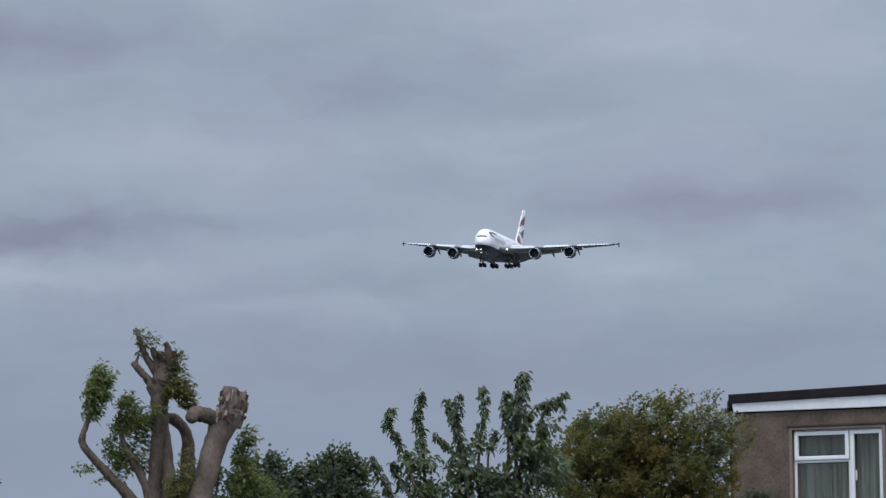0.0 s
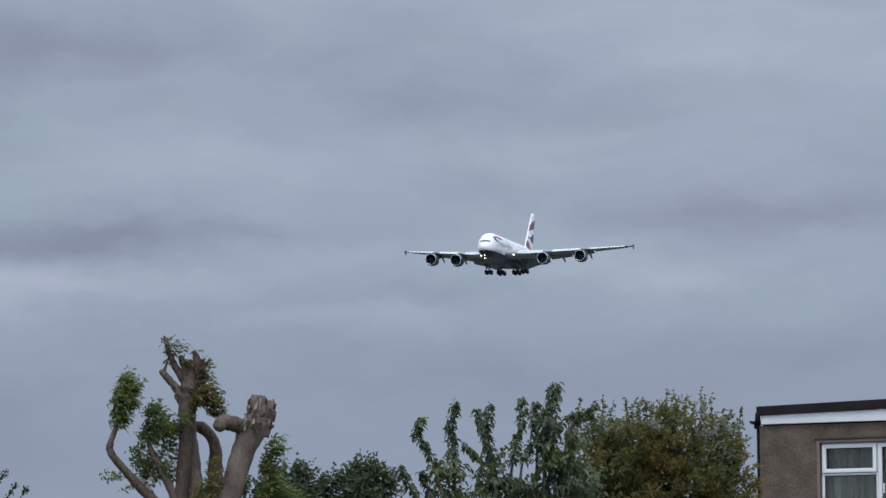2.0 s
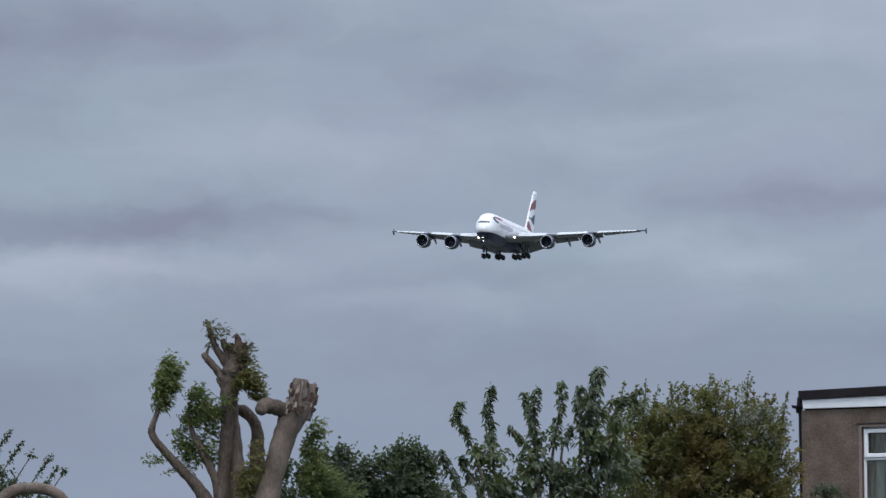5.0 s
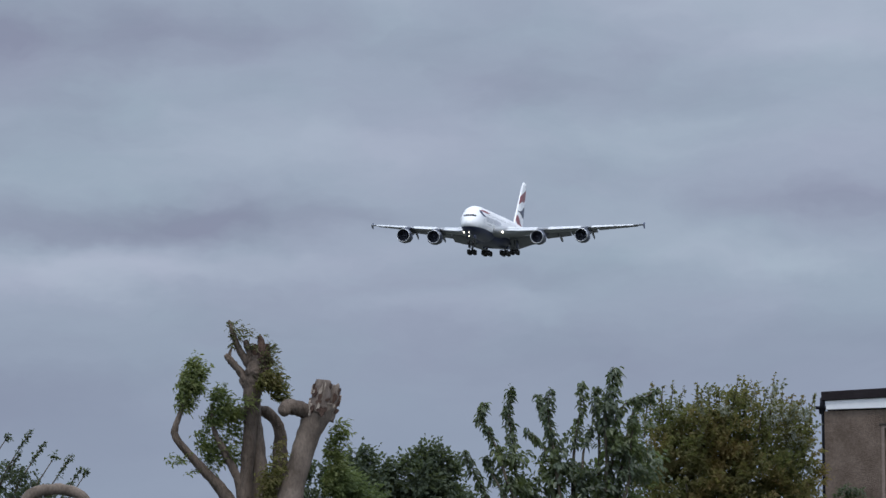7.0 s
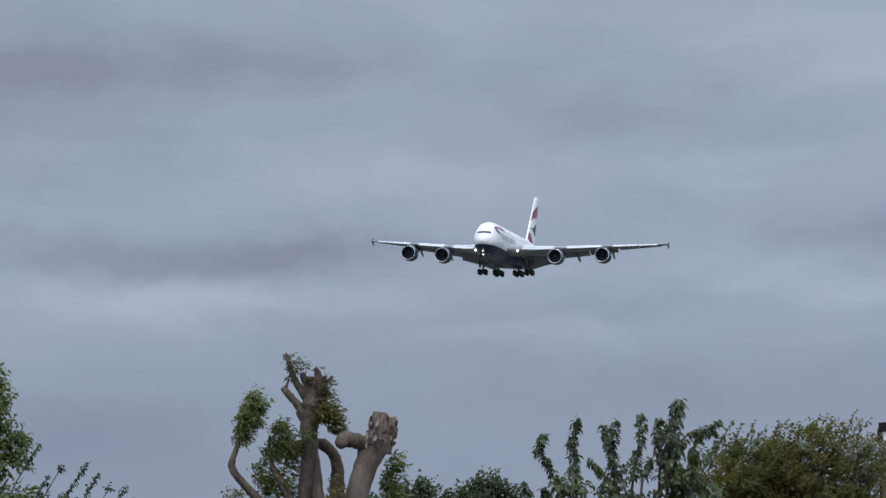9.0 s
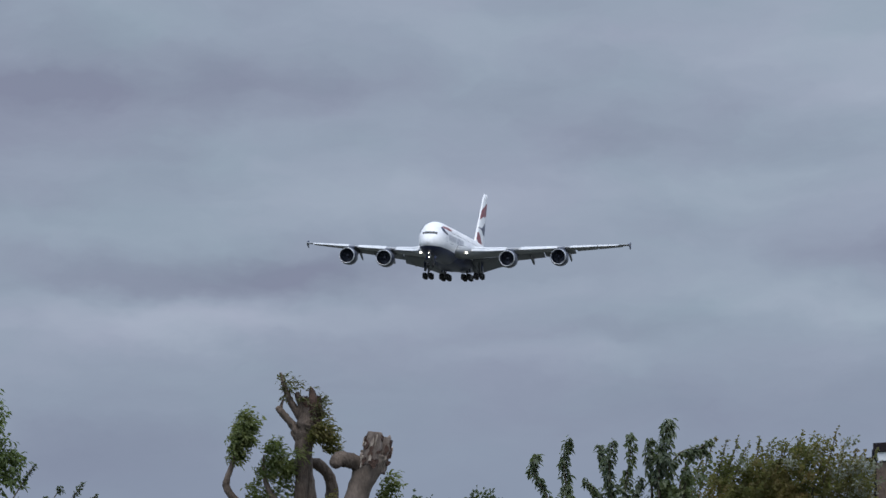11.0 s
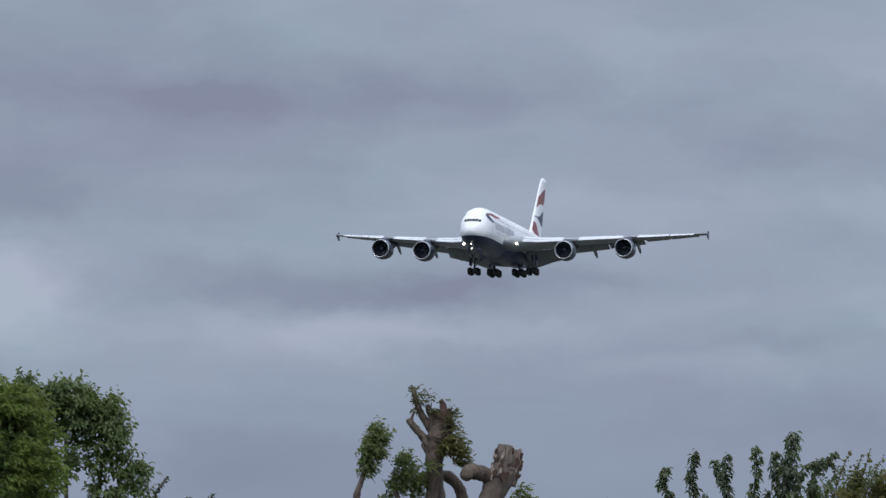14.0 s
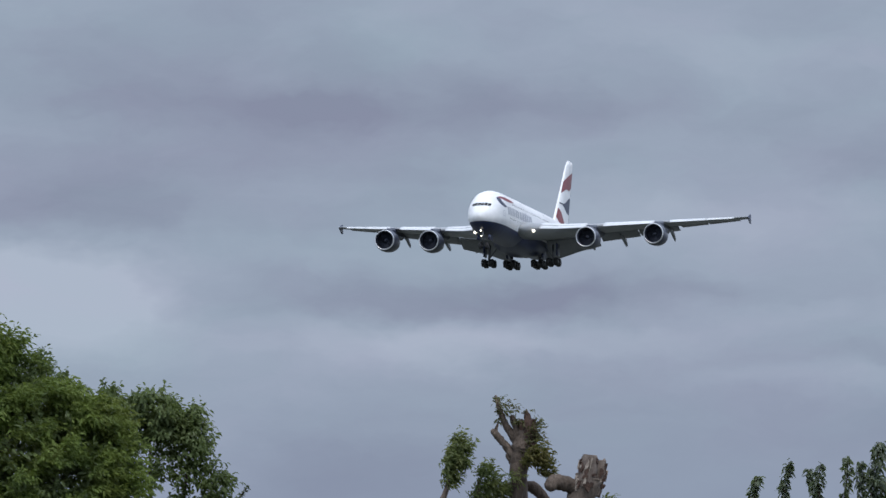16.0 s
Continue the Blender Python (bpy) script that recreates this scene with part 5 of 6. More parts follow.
    mass([(0.76, Y, 4.34, 0.08, 0.14, 0.12), (0.8, Y, 4.14, 0.11, 0.2, 0.14), (0.8, Y, 3.88, 0.11, 0.25, 0.15), (0.9, Y, 3.92, 0.11, 0.25, 0.13)], 1500, 42, 0.4)
    mass([(1.04, Y, 3.92, 0.11, 0.25, 0.13), (1.12, Y, 3.7, 0.18, 0.3, 0.2), (0.9, Y, 3.6, 0.2, 0.3, 0.2), (0.6, Y, 3.42, 0.25, 0.3, 0.2), (1.2, Y, 4.2, 0.06, 0.1, 0.1)], 1500, 43, 0.42)
    # yellower growth inside
    ob = crown("leaf_mass", [(0.84, Y + 0.15, 4.1, 0.11, 0.2, 0.15), (1.02, Y + 0.15, 3.98, 0.14, 0.2, 0.18), (0.84, Y + 0.15, 3.8, 0.2, 0.25, 0.18), (1.1, Y + 0.15, 3.76, 0.18, 0.25, 0.18), (0.6, Y + 0.15, 3.58, 0.16, 0.25, 0.15),
                             (0.36, Y + 0.15, 3.56, 0.15, 0.25, 0.15), (0.12, Y + 0.15, 3.52, 0.18, 0.25, 0.16), (-0.22, Y + 0.15, 3.42, 0.16, 0.25, 0.16), (0.9, Y + 0.15, 3.45, 0.3, 0.3, 0.2)], 560, (0.066, 0.038), M_LEAF_GREEN, top, 45, (0.25, 0, -0.1), 0.5, 0.3, clump=0.08, spray=6)
    sways(ob, (0.4, Y, 3.0), 0.3, 2.2, 1.0, [(t, 0.5 * g) for t, g in CHERRY_WIND])
    crown("leaf_mass", [(0.35, Y + 0.1, 2.85, 0.8, 0.8, 0.5)], 300, (0.09, 0.045), M_LEAF_MID, top, 44, (0.15, 0, 0), 0.6, 0.2)


shoot_tree()


# ---- olive-brown shrub ----
SHRUB_WIND = [(0, 40), (0.5, 30), (1, 14), (1.5, 6), (2, -3), (2.5, -4), (3, -3), (3.5, 0), (4, -3), (6.5, 1), (7, 3), (7.5, 12), (8, 10), (9, 24), (10, 12), (11.5, 14), (12, 10), (12.5, 44), (13.2, 26), (14, 16), (16, 10)]   # seconds, degrees

SHRUB_BEND = [(0, 13), (0.5, 10), (1, 6), (2, 0), (4, -1), (6.5, 0), (7.5, 5), (8, 6), (9, 14), (10, 8), (11.5, 12), (12, 10), (12.5, 19), (13.2, 15), (14, 10), (16, 6)]


def olive_shrub():
    Y = 70.0
    top = thing("shrub", "dense wind-blown shrub with olive and brown small leaves", "shrub")
    for k, (x, z) in enumerate(((1.7, 3.6), (2.2, 3.8), (2.7, 3.7), (3.1, 3.5))):
        part("stem", tube([(2.35 + 0.1 * k - 0.15, Y, -0.05), ((2.4 + x) / 2, Y + 0.1 * k - 0.1, 1.6), (x, Y + 0.2 * k - 0.3, z)], [0.06, 0.045, 0.012], 8, 0.2, k), M_TWIG, top)
    # plumes leaning together, each with a tone and outline of its own
    rnd = random.Random(8)
    plumes, lower = [], []
    for k in range(24):
        x = 1.34 + 1.7 * k / 23 + rnd.uniform(-0.05, 0.05)
        z = 4.72 - 0.2 * abs((x - 2.1) / 1.05) ** 2.5 - rnd.random() * 0.36
        plumes.append((x, Y + rnd.uniform(-0.45, 0.3), z - 0.4, 0.12 + 0.05 * rnd.random(), 0.22, 0.46))
        lower.append((x + rnd.uniform(-0.08, 0.04), Y - 0.2 + rnd.uniform(-0.3, 0.3), z - 1.0, 0.22, 0.3, 0.5))
    lower += [(3.08, Y - 0.1, 3.72, 0.17, 0.2, 0.34), (3.02, Y + 0.1, 3.3, 0.22, 0.25, 0.4), (3.14, Y - 0.2, 3.35, 0.14, 0.2, 0.25), (1.3, Y, 3.95, 0.18, 0.25, 0.3), (1.16, Y, 3.8, 0.16, 0.25, 0.3), (1.45, Y, 4.05, 0.16, 0.25, 0.25)]
    for n in range(12):
        pair = plumes[2 * n:2 * n + 2]
        mid = (pair[0][0] + pair[1][0]) / 2
        ob = crown("leaf_mass", pair, 1000 if n < 9 else 800, (0.05, 0.03), M_LEAF_OLIVE, top, 51 + 6 * n, (0.3, 0, 0.6), 0.0, 0.14 if n < 9 else 0.3, shell=0.45, clump=0.1, spray=7)
        sways(ob, (mid, Y, 3.7), 0.8, 1.3 + 0.1 * n, n * 2.0, [(t, (1.4 + 0.2 * (n % 3)) * g) for t, g in SHRUB_BEND])
    for n in range(2):
        ob = crown("leaf_mass", lower[n::2], 950, (0.05, 0.03), M_LEAF_OLIVE, top, 151 + n, (0.4, 0, 0.5), 0.0, 0.12, shell=0.45, clump=0.11, spray=7)
        sways(ob, (2.2, Y, 2.0), 0.25, 1.5 + 0.4 * n, n * 2.0, [(t, 0.2 * g) for t, g in SHRUB_BEND])
    crown("leaf_mass", [(1.62, Y + 0.25, 3.75, 0.42, 0.4, 0.6), (2.1, Y + 0.25, 3.85, 0.5, 0.4, 0.58), (2.6, Y + 0.25, 3.7, 0.4, 0.4, 0.5), (2.95, Y + 0.2, 3.55, 0.24, 0.3, 0.4)], 420, (0.06, 0.036), M_LEAF_GREEN, top, 50, (0.2, 0, 0.3), 0.1, 0.2)
    crown("leaf_mass", [(2.3, Y, 2.5, 1.1, 0.9, 0.9), (2.3, Y, 1.4, 1.0, 0.8, 0.7)], 220, (0.085, 0.042), M_LEAF_OLIVE, top, 52, (0.3, 0, 0.1), 0.2, 0.2)
    for n, (x, z, rx, rz) in enumerate(((1.5, 4.42, 0.07, 0.12), (1.85, 4.42, 0.06, 0.16), (2.1, 4.4, 0.06, 0.12), (2.36, 4.5, 0.05, 0.2), (2.68, 4.45, 0.13, 0.25), (2.9, 4.25, 0.14, 0.3), (3.04, 4.2, 0.1, 0.32), (3.0, 3.85, 0.14, 0.25))):
        ob = crown("pale_spray", [(x, Y - 0.35, z, rx, 0.15, rz)], 800, (0.046, 0.028), M_LEAF_SILVER, top, 253 + n, (0.2, 0, 0.7), 0.0, 0.4, clump=0.06, spray=5)
        sways(ob, (x, Y - 0.35, 3.6), 1.0, 1.1 + 0.05 * n, 2.0 + n, [(t, 1.5 * g) for t, g in SHRUB_BEND])
    # a low twig reaching out before the wall
    ob = crown("leaf_tuft", [(3.58, Y - 0.4, 3.5, 0.12, 0.14, 0.07), (3.66, Y - 0.4, 3.42, 0.12, 0.14, 0.1), (3.45, Y - 0.4, 3.4, 0.12, 0.14, 0.08)], 1400, (0.04, 0.022), M_LEAF_DARK, top, 54, gap=0.1, clump=0.05)
    sways(ob, (3.2, Y - 0.4, 3.4), 2.0, 1.3, 0.7)
    # streaming sprigs along the top: thin whips with a few leaves towards the tip
    for k, (x, z) in enumerate(((1.3, 4.8), (1.42, 4.76), (1.54, 4.8), (1.68, 4.74), (1.82, 4.8), (1.95, 4.68), (2.06, 4.73), (2.16, 4.62), (2.3, 4.87), (2.38, 4.68), (2.5, 4.7), (2.6, 4.73), (2.71, 4.87), (2.8, 4.7), (2.95, 4.66), (3.03, 4.64), (3.16, 4.66), (3.1, 4.45), (1.16, 4.62))):
        rs = np.random.RandomState(300 + k)
        lean, bow = rs.uniform(0.02, 0.16), rs.uniform(-0.03, 0.05)
        b = (x - lean, Y, z - 0.65)
        path = [b, (x - lean * 0.7 + bow, Y, z - 0.4), (x - lean * 0.4 + bow, Y, z - 0.17), (x, Y, z)]
        s = part("sprig", tube(path, [0.01, 0.008, 0.006, 0.003], 6, 0, k), M_TWIG, top)
        pts = [Vector(p) for p in path]
        P, D = [], []
        bare = rs.uniform(1.5, 2.1)
        for i in range(130):
            u = rs.rand() ** 1.3 * bare
            p = pts[int(u)].lerp(pts[int(u) + 1], u % 1)
            o = rs.normal(size=3) * (0.02 + 0.045 * min(1.0, bare - u))
            P.append((p.x + o[0], p.y + o[1], p.z + o[2] * 1.3))
            D.append((0.45 + rs.normal() * 0.5, rs.normal() * 0.5, 0.5 + rs.normal() * 0.4))
        # round leaves, two or three at each knot, well apart towards the tip
        for u in np.arange(bare, 2.99, 0.2):
            p = pts[int(u)].lerp(pts[int(u) + 1], u % 1)
            for n in range(rs.randint(2, 5)):
                P.append((p.x + rs.normal() * 0.009, p.y + rs.normal() * 0.009, p.z + rs.normal() * 0.012))
                D.append((0.25 + rs.normal() * 0.7, rs.normal() * 0.6, 0.35 + rs.normal() * 0.5))
        ob = leaf_mesh("sprig_leaves", np.array(P), np.array(D), 0.046, 0.034, M_LEAF_OLIVE, top, 320 + k)
        for o in (s, ob):
            sways(o, (b[0], b[1], b[2] - 0.25), 1.4, 1.0 + 0.07 * k, k * 1.9, [(t, 0.85 * g) for t, g in SHRUB_WIND])


olive_shrub()


# ---- dark trees behind ----
def far_trees():
    Y = 110.0
    # place, height of the dome, breadth, then the heads that stand up from it (x, z)
    trees = ((-3.3, 5.16, 0.7, ((-3.27, 5.52), (-3.04, 5.42), (-3.45, 5.36), (-3.62, 5.24), (-3.14, 5.3))), (-2.02, 5.24, 0.62, ((-2.11, 5.53), (-1.9, 5.53), (-2.0, 5.45), (-2.25, 5.38), (-1.77, 5.41))),
             (-1.66, 4.85, 0.42, ((-1.6, 5.28), (-1.5, 5.1), (-1.7, 5.2))), (-4.3, 5.0, 0.7, ((-4.55, 5.1), (-4.2, 5.2), (-3.95, 5.12))), (-2.68, 5.04, 0.6, ((-2.79, 5.3), (-2.5, 5.32), (-2.64, 5.18), (-2.38, 5.22))))
    for k, (x, z, w, heads) in enumerate(trees):
        top = thing("tree", "dark green bushy tree far behind the garden", "tree", group="trees behind")
        part("trunk", tube([(x, Y, -0.05), (x + 0.05, Y, 2), (x, Y, z - 1.2)], [0.2, 0.16, 0.08], 10, 0.2, k), M_BARK, top)
        rnd = random.Random(k + 60)
        blobs = [(x + rnd.uniform(-0.6, 0.6) * w, Y + rnd.uniform(-0.5, 0.5), z - 0.3 - rnd.random() ** 1.5 * 1.5, 0.42 * w, 0.45, 0.33) for _ in range(13)]
        blobs += [(x, Y, z - 2.2, 0.9 * w, 0.8, 0.9)]
        crown("crown", blobs, 420, (0.1, 0.06), M_LEAF_DARK, top, 61 + k, (0.2, 0, 0.25), 0.12, 0.2, clump=0.2, spray=6)
        ob = crown("leaf_tuft", [(hx, Y - 0.3, hz - 0.2, 0.11, 0.14, 0.19) for hx, hz in heads], 560, (0.085, 0.068), M_LEAF_DARK, top, 161 + k, (0.15, 0, 0.4), 0.0, 0.22, shell=0.2, spray=5)
        sways(ob, (x, Y, z - 2.0), 0.5, 2.1 + 0.2 * k, k * 1.7)


far_trees()


# ---- second pollard with an arched limb and thin shoots ----
def arched_pollard():
    Y = 63.5
    top = thing("pollarded_tree", "pollarded tree with an arched bare limb and thin leafy shoots", "tree")
    part("trunk", tube([(-5.5, Y, -0.05), (-5.5, Y, 0.6), (-5.52, Y, 1.6), (-5.48, Y, 2.4)], [0.36, 0.27, 0.24, 0.22], 16, 0.25, 71), M_BARK, top)
    part("limb", tube([(-5.48, Y - 0.2, 2.2), (-5.48, Y - 0.2, 2.9), (-5.38, Y - 0.2, 3.33), (-5.13, Y - 0.2, 3.43), (-4.85, Y - 0.2, 3.38), (-4.68, Y - 0.2, 3.2)],
                      [0.14, 0.1, 0.066, 0.06, 0.058, 0.045], 14, 0.2, 72, 6, True), M_BARK_PALE, top, "arched bare limb")
    for k, (x, z) in enumerate(((-5.95, 4.22), (-5.69, 3.98), (-5.43, 4.03), (-5.3, 3.91), (-5.2, 3.77), (-5.03, 3.78), (-4.94, 3.65), (-4.85, 3.6), (-5.82, 3.89), (-5.57, 3.79))):
        x, z = x + 0.02, z + 0.05
        b = (x - 0.42, Y + 0.2, z - 1.15)
        path = [b, (x - 0.3, Y + 0.2, z - 0.55), (x - 0.12, Y + 0.2, z - 0.2), (x, Y + 0.2, z)]
        s = part("shoot", tube(path, [0.014, 0.01, 0.007, 0.004], 6, 0, k), M_TWIG, top)
        rs = np.random.RandomState(700 + k)
        pts = [Vector(p) for p in path]
        P, D = [], []
        # some shoots end in a bunch on a bare stem, others carry small leaves all along
        knots = ((2.92, 0.02, 34), (1.4, 0.04, 18), (0.8, 0.09, 40), (0.3, 0.13, 50))
        if k % 3 != 1:
            knots = tuple((2.95 - 0.13 * q, 0.009 + 0.002 * (q % 3), 7) for q in range(9)) + knots[1:]
        for knot, spread, count in knots:
            p = pts[int(knot)].lerp(pts[int(knot) + 1], knot % 1)
            for i in range(count):
                o = rs.normal(size=3) * spread
                P.append((p.x + o[0], p.y + o[1], p.z + o[2] * 0.8))
                D.append((0.35 + rs.normal() * 0.5, rs.normal() * 0.5, 0.3 + rs.normal() * 0.5))
        ob = leaf_mesh("shoot_leaves", np.array(P), np.array(D), 0.042, 0.028, M_LEAF_DARK, top, 720 + k)
        for o in (s, ob):
            sways(o, b, 1.2, 1.5 + 0.1 * k, k * 2.1, [(0, 4), (3.5, 4), (7, 3), (9, 1), (12.5, 2), (16, 1)])
    crown("leaf_mass", [(-5.75, Y + 0.3, 3.5, 0.3, 0.3, 0.3), (-5.5, Y + 0.3, 3.45, 0.3, 0.3, 0.25), (-5.2, Y + 0.3, 3.3, 0.3, 0.3, 0.22), (-5.5, Y + 0.2, 2.9, 0.6, 0.5, 0.5)], 800, (0.045, 0.026), M_LEAF_DARK, top, 73, gap=0.25)


arched_pollard()


# ---- two broad trees ----
def broad_trees():
    Y = 60.0
    top = thing("broad_tree", "broad dense tree with fresh yellow-green leaves", "tree")
    part("trunk", tube([(-8.6, Y, -0.1), (-8.6, Y, 0.5), (-8.65, Y, 1.8), (-8.55, Y, 3.4)], [0.34, 0.25, 0.22, 0.14], 16, 0.2, 81), M_BARK, top)
    for k, (x, z) in enumerate(((-7.4, 4.4), (-7.9, 4.9), (-8.6, 5.4), (-9.3, 5.0))):
        part("limb", tube([(-8.6, Y, 2.2), ((x - 8.6) / 2, Y - 0.1 * k, 3.4), (x, Y - 0.15, z)], [0.12, 0.08, 0.02], 10, 0.2, k), M_BARK, top)
    front = [(-7.35, Y, 4.6, 0.45, 0.5, 0.42), (-7.05, Y - 0.1, 4.45, 0.36, 0.5, 0.4), (-6.9, Y - 0.1, 4.12, 0.32, 0.4, 0.4), (-7.2, Y, 4.82, 0.35, 0.4, 0.24), (-7.6, Y, 4.85, 0.5, 0.6, 0.42), (-7.95, Y, 5.2, 0.34, 0.5, 0.4),
             (-8.12, Y, 5.44, 0.33, 0.5, 0.32), (-7.5, Y - 0.4, 4.1, 0.6, 0.6, 0.6), (-8.0, Y - 0.3, 4.5, 0.6, 0.7, 0.6), (-7.05, Y - 0.2, 3.65, 0.45, 0.6, 0.5), (-7.75, Y - 0.3, 3.7, 0.6, 0.6, 0.5), (-7.85, Y - 0.2, 4.1, 0.4, 0.5, 0.4), (-7.05, Y, 4.84, 0.2, 0.3, 0.2), (-6.88, Y, 4.55, 0.2, 0.3, 0.24), (-7.4, Y, 5.0, 0.25, 0.3, 0.16)]
    side = [(-8.35, Y - 0.1, 5.35, 0.4, 0.5, 0.4), (-8.3, Y - 0.2, 4.75, 0.45, 0.5, 0.5), (-8.2, Y - 0.2, 4.0, 0.5, 0.5, 0.5), (-8.9, Y, 5.1, 0.8, 0.8, 0.8), (-9.2, Y, 4.2, 0.8, 0.8, 0.8), (-8.7, Y, 3.5, 0.8, 0.9, 0.6), (-8.55, Y, 5.68, 0.4, 0.5, 0.35)]
    crown("crown", front, 1350, (0.06, 0.024), M_LEAF_LIME, top, 82, (0.9, -0.2, 0.0), 0.25, 0.1, shell=0.45, clump=0.17, spray=8)
    crown("crown", [(x, y + 0.1, z - 0.05, rx * 0.9, ry * 0.85, rz * 0.9) for x, y, z, rx, ry, rz in front], 520, (0.07, 0.034), M_LEAF_GREEN, top, 80, (0.3, 0, 0.0), 0.25, 0.0, shell=0.15)
    crown("crown", side, 620, (0.066, 0.027), M_LEAF_LIME, top, 79, (0.9, -0.2, 0.0), 0.25, 0.05, clump=0.19, spray=8)
    ob = crown("leafy_spray", [(-7.72, Y + 0.6, 5.42, 0.1, 0.2, 0.12), (-7.8, Y + 0.6, 5.36, 0.1, 0.2, 0.16), (-7.5, Y + 0.6, 5.06, 0.15, 0.2, 0.14), (-7.3, Y + 0.6, 4.98, 0.15, 0.2, 0.12), (-7.66, Y + 0.6, 5.2, 0.15, 0.25, 0.18), (-7.8, Y + 0.6, 5.22, 0.14, 0.25, 0.2), (-7.7, Y + 0.6, 5.0, 0.2, 0.25, 0.16)], 1900, (0.055, 0.03), M_LEAF_BROAD, top, 83, (0.5, 0, 0.2), gap=0.2, clump=0.08, spray=6)
    sways(ob, (-7.7, Y + 0.6, 4.8), 1.6, 1.6, 0.5)
    Y = 66.0
    top = thing("broad_tree", "rounded green tree with gaps in its crown", "tree")
    part("trunk", tube([(-7.2, Y, -0.1), (-7.2, Y, 0.5), (-7.15, Y, 1.8), (-7.2, Y, 3.4)], [0.28, 0.2, 0.17, 0.1], 16, 0.2, 84), M_BARK, top)
    for k, (x, z) in enumerate(((-7.7, 5.0), (-7.2, 4.95), (-6.75, 4.8), (-6.6, 4.3), (-6.45, 4.0))):
        part("limb", tube([(-7.18, Y, 2.4), ((x - 7.18) / 2, Y, 3.4), (x, Y, z)], [0.08, 0.035, 0.01], 8, 0.2, k), M_BARK, top)
    lobes = [[(-7.66, Y, 5.3, 0.15, 0.2, 0.18), (-7.6, Y, 5.2, 0.13, 0.2, 0.15), (-7.72, Y, 5.05, 0.22, 0.3, 0.22), (-7.66, Y, 5.43, 0.08, 0.1, 0.07)],
             [(-7.17, Y, 5.2, 0.26, 0.35, 0.17), (-7.22, Y, 5.02, 0.25, 0.35, 0.2), (-7.34, Y, 5.35, 0.11, 0.15, 0.09), (-7.14, Y, 5.35, 0.16, 0.2, 0.11), (-6.97, Y, 5.25, 0.12, 0.15, 0.1), (-7.05, Y, 5.1, 0.16, 0.2, 0.18), (-7.38, Y, 5.15, 0.14, 0.2, 0.2)],
             [(-6.76, Y, 5.1, 0.14, 0.22, 0.16), (-6.74, Y, 4.93, 0.16, 0.25, 0.17), (-6.85, Y, 4.98, 0.1, 0.2, 0.12), (-6.71, Y, 5.2, 0.11, 0.14, 0.08), (-6.68, Y, 4.84, 0.11, 0.16, 0.13)],
             [(-6.68, Y, 4.72, 0.24, 0.28, 0.2), (-6.6, Y, 4.5, 0.2, 0.28, 0.16), (-6.88, Y, 4.6, 0.16, 0.25, 0.14)],
             [(-6.44, Y, 4.4, 0.14, 0.22, 0.13), (-6.58, Y, 4.2, 0.2, 0.3, 0.14), (-6.38, Y, 4.22, 0.13, 0.2, 0.15), (-6.8, Y, 4.2, 0.17, 0.3, 0.14)]]
    gust = [(0, 0), (6.5, 0.8), (9, 1.6), (10.5, 1.3), (11.5, 1.2), (12.5, 1.3), (13.2, 1.4), (14, 0.3), (16, 0)]
    for k, b in enumerate(lobes):
        inner = crown("crown", [(x, y + 0.12, z - 0.03, rx * 0.8, ry * 0.7, rz * 0.8) for x, y, z, rx, ry, rz in b], 360 - 70 * k, (0.07, 0.042), M_LEAF_BROAD, top, 120 + k, (0.3, 0, 0), 0.25, 0.02 + 0.3 * (k > 2), shell=0.4)
        ob = crown("crown", b, 2150 - 230 * k, (0.056, 0.03), M_LEAF_BROAD, top, 85 + k, (0.3, -0.2, -0.1), 0.5, 0.08 + 0.26 * (k > 2), shell=0.5, clump=0.12, spray=6)
        for o in (inner, ob):
            sways(o, (-7.2, Y, 2.4), 0.2, 1.8 + 0.2 * k, k * 1.4, gust)
    # thinner growth between the lobes
    crown("crown", [(-7.0, Y + 0.2, 4.85, 0.2, 0.2, 0.2), (-7.1, Y + 0.2, 4.62, 0.22, 0.2, 0.2), (-7.3, Y + 0.2, 4.75, 0.25, 0.3, 0.3), (-6.98, Y - 0.1, 4.4, 0.25, 0.2, 0.2), (-7.2, Y - 0.1, 4.45, 0.2, 0.2, 0.25)], 700, (0.066, 0.038), M_LEAF_BROAD, top, 96, gap=0.42, clump=0.08, spray=5)
    crown("crown", [(-7.2, Y, 3.5, 0.8, 0.7, 0.5), (-7.75, Y + 0.3, 4.3, 0.35, 0.5, 0.5), (-6.6, Y + 0.1, 3.75, 0.4, 0.4, 0.25)], 420, (0.08, 0.045), M_LEAF_GREEN, top, 95, gap=0.15)


broad_trees()


# ---- movement ----
def flight_pose(x, y, z, heading, pitch, bank):
    return Matrix.Translation((x, y, z)) @ pose(0, 0, 0, 0, 0, heading) @ pose(0, 0, 0, pitch) @ pose(0, 0, 0, 0, bank)


CLOUD_DRIFT = 0.085   # degrees a second


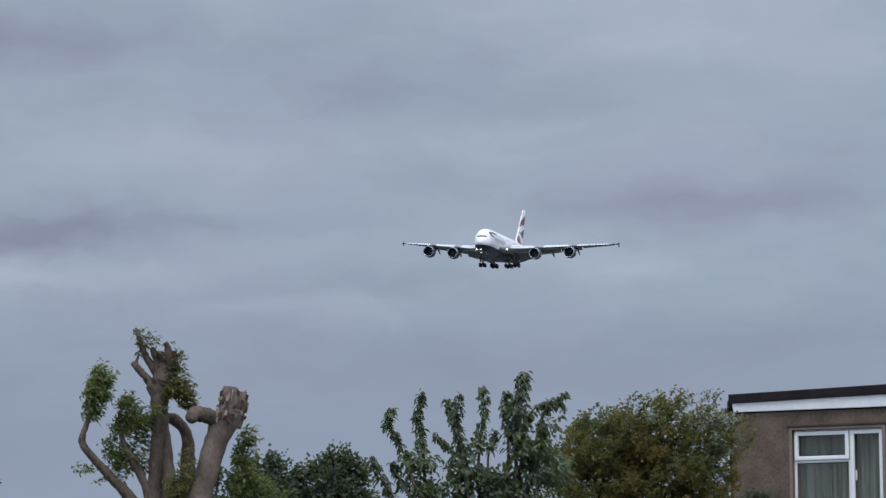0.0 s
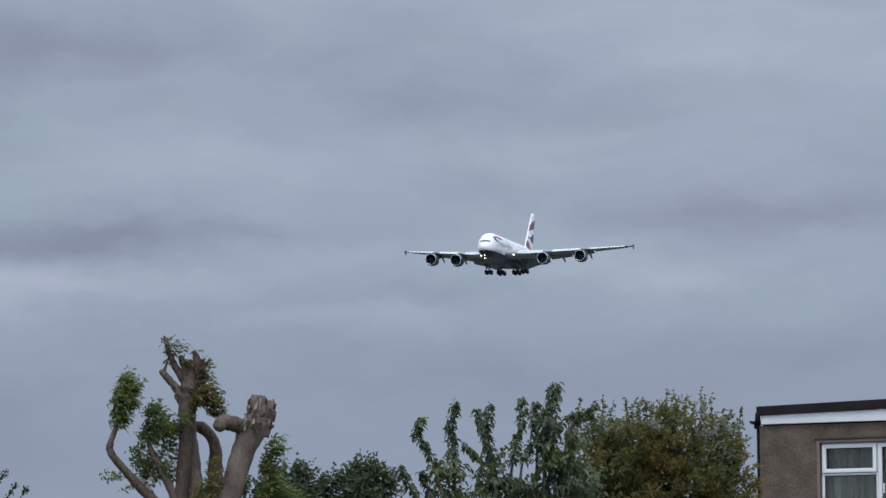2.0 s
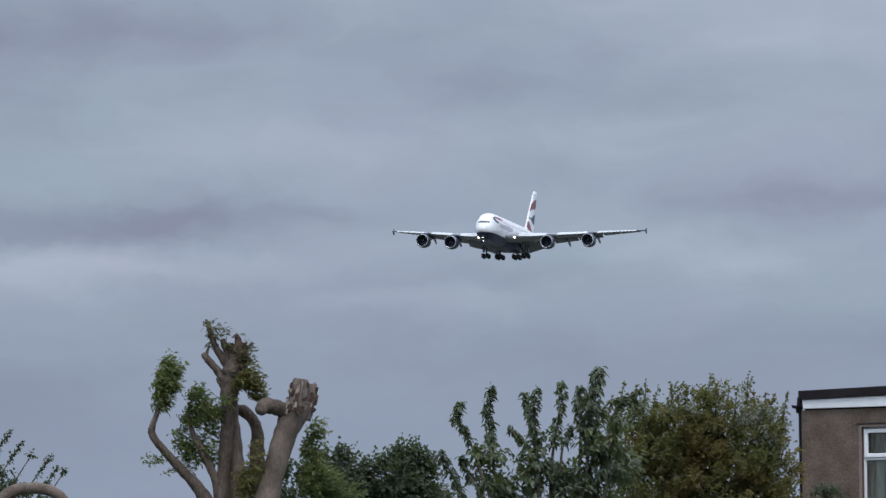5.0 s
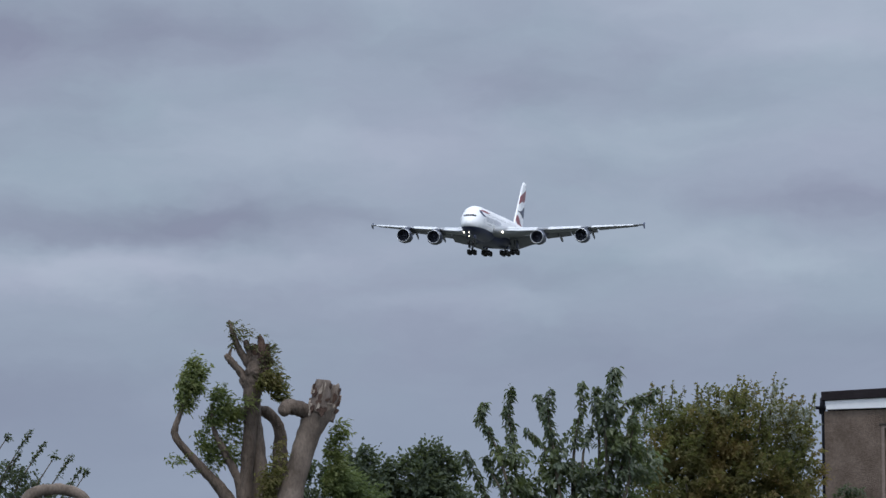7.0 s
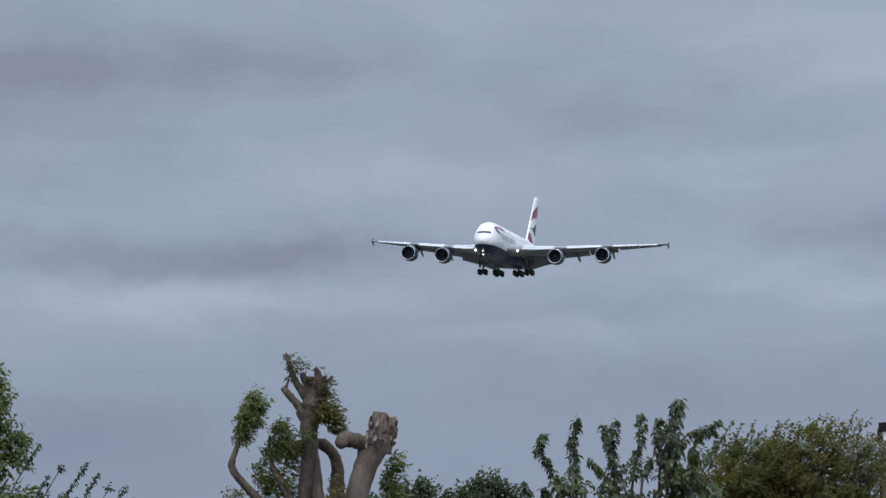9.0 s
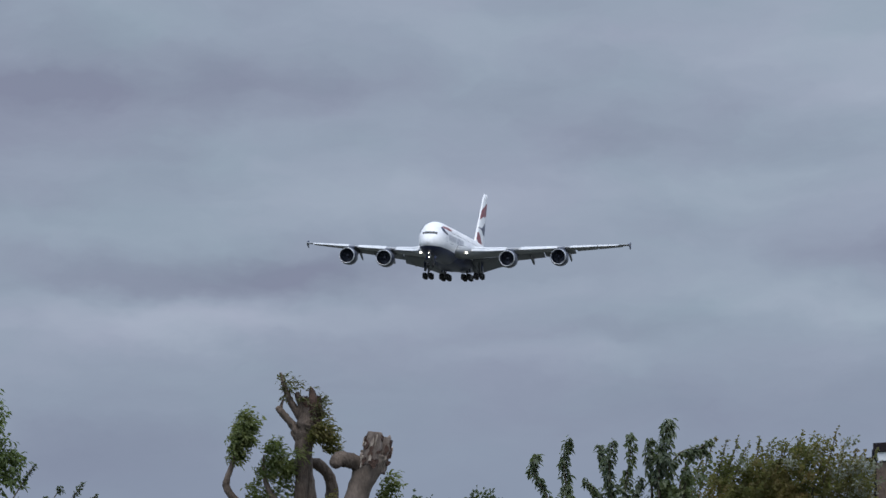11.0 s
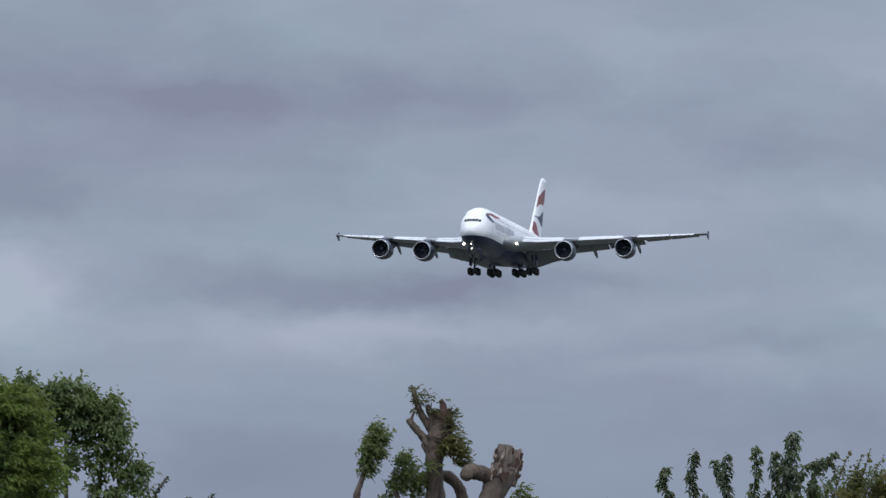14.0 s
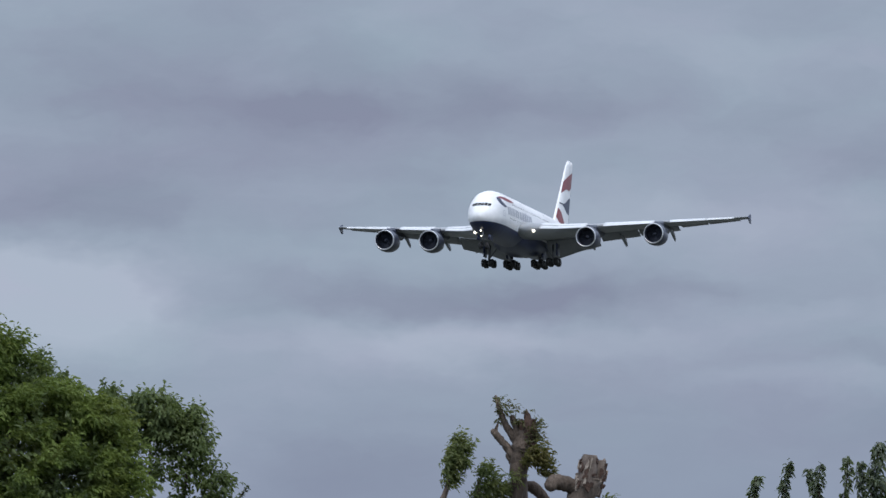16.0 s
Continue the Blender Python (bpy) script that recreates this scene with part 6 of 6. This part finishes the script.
def motions():
    walk(AIRLINER, [(t, flight_pose(*r)) for t, *r in FLIGHT_ROWS])
    walk(backdrop, [(0, pose(0, 0, 0)), (16, pose(0, 0, 0, 0, 0, -16 * CLOUD_DRIFT))])
    for ob, pivot, amount, period, phase, gust in SWAY:
        rows = []
        for k in range(65):
            t = k * 0.25
            a = amount * (math.sin(2 * math.pi * t / period + phase) + 0.5 * math.sin(2 * math.pi * t / (period * 2.7) + phase * 2)) * 0.7 + (float(np.interp(t, [g[0] for g in gust], [g[1] for g in gust])) if gust else 0.0)
            b = amount * 0.5 * math.sin(2 * math.pi * t / (period * 1.37) + phase * 1.7)
            rows.append((t, Matrix.Translation(pivot) @ pose(0, 0, 0, b, a, 0) @ Matrix.Translation(-pivot)))
        walk(ob, rows)


motions()
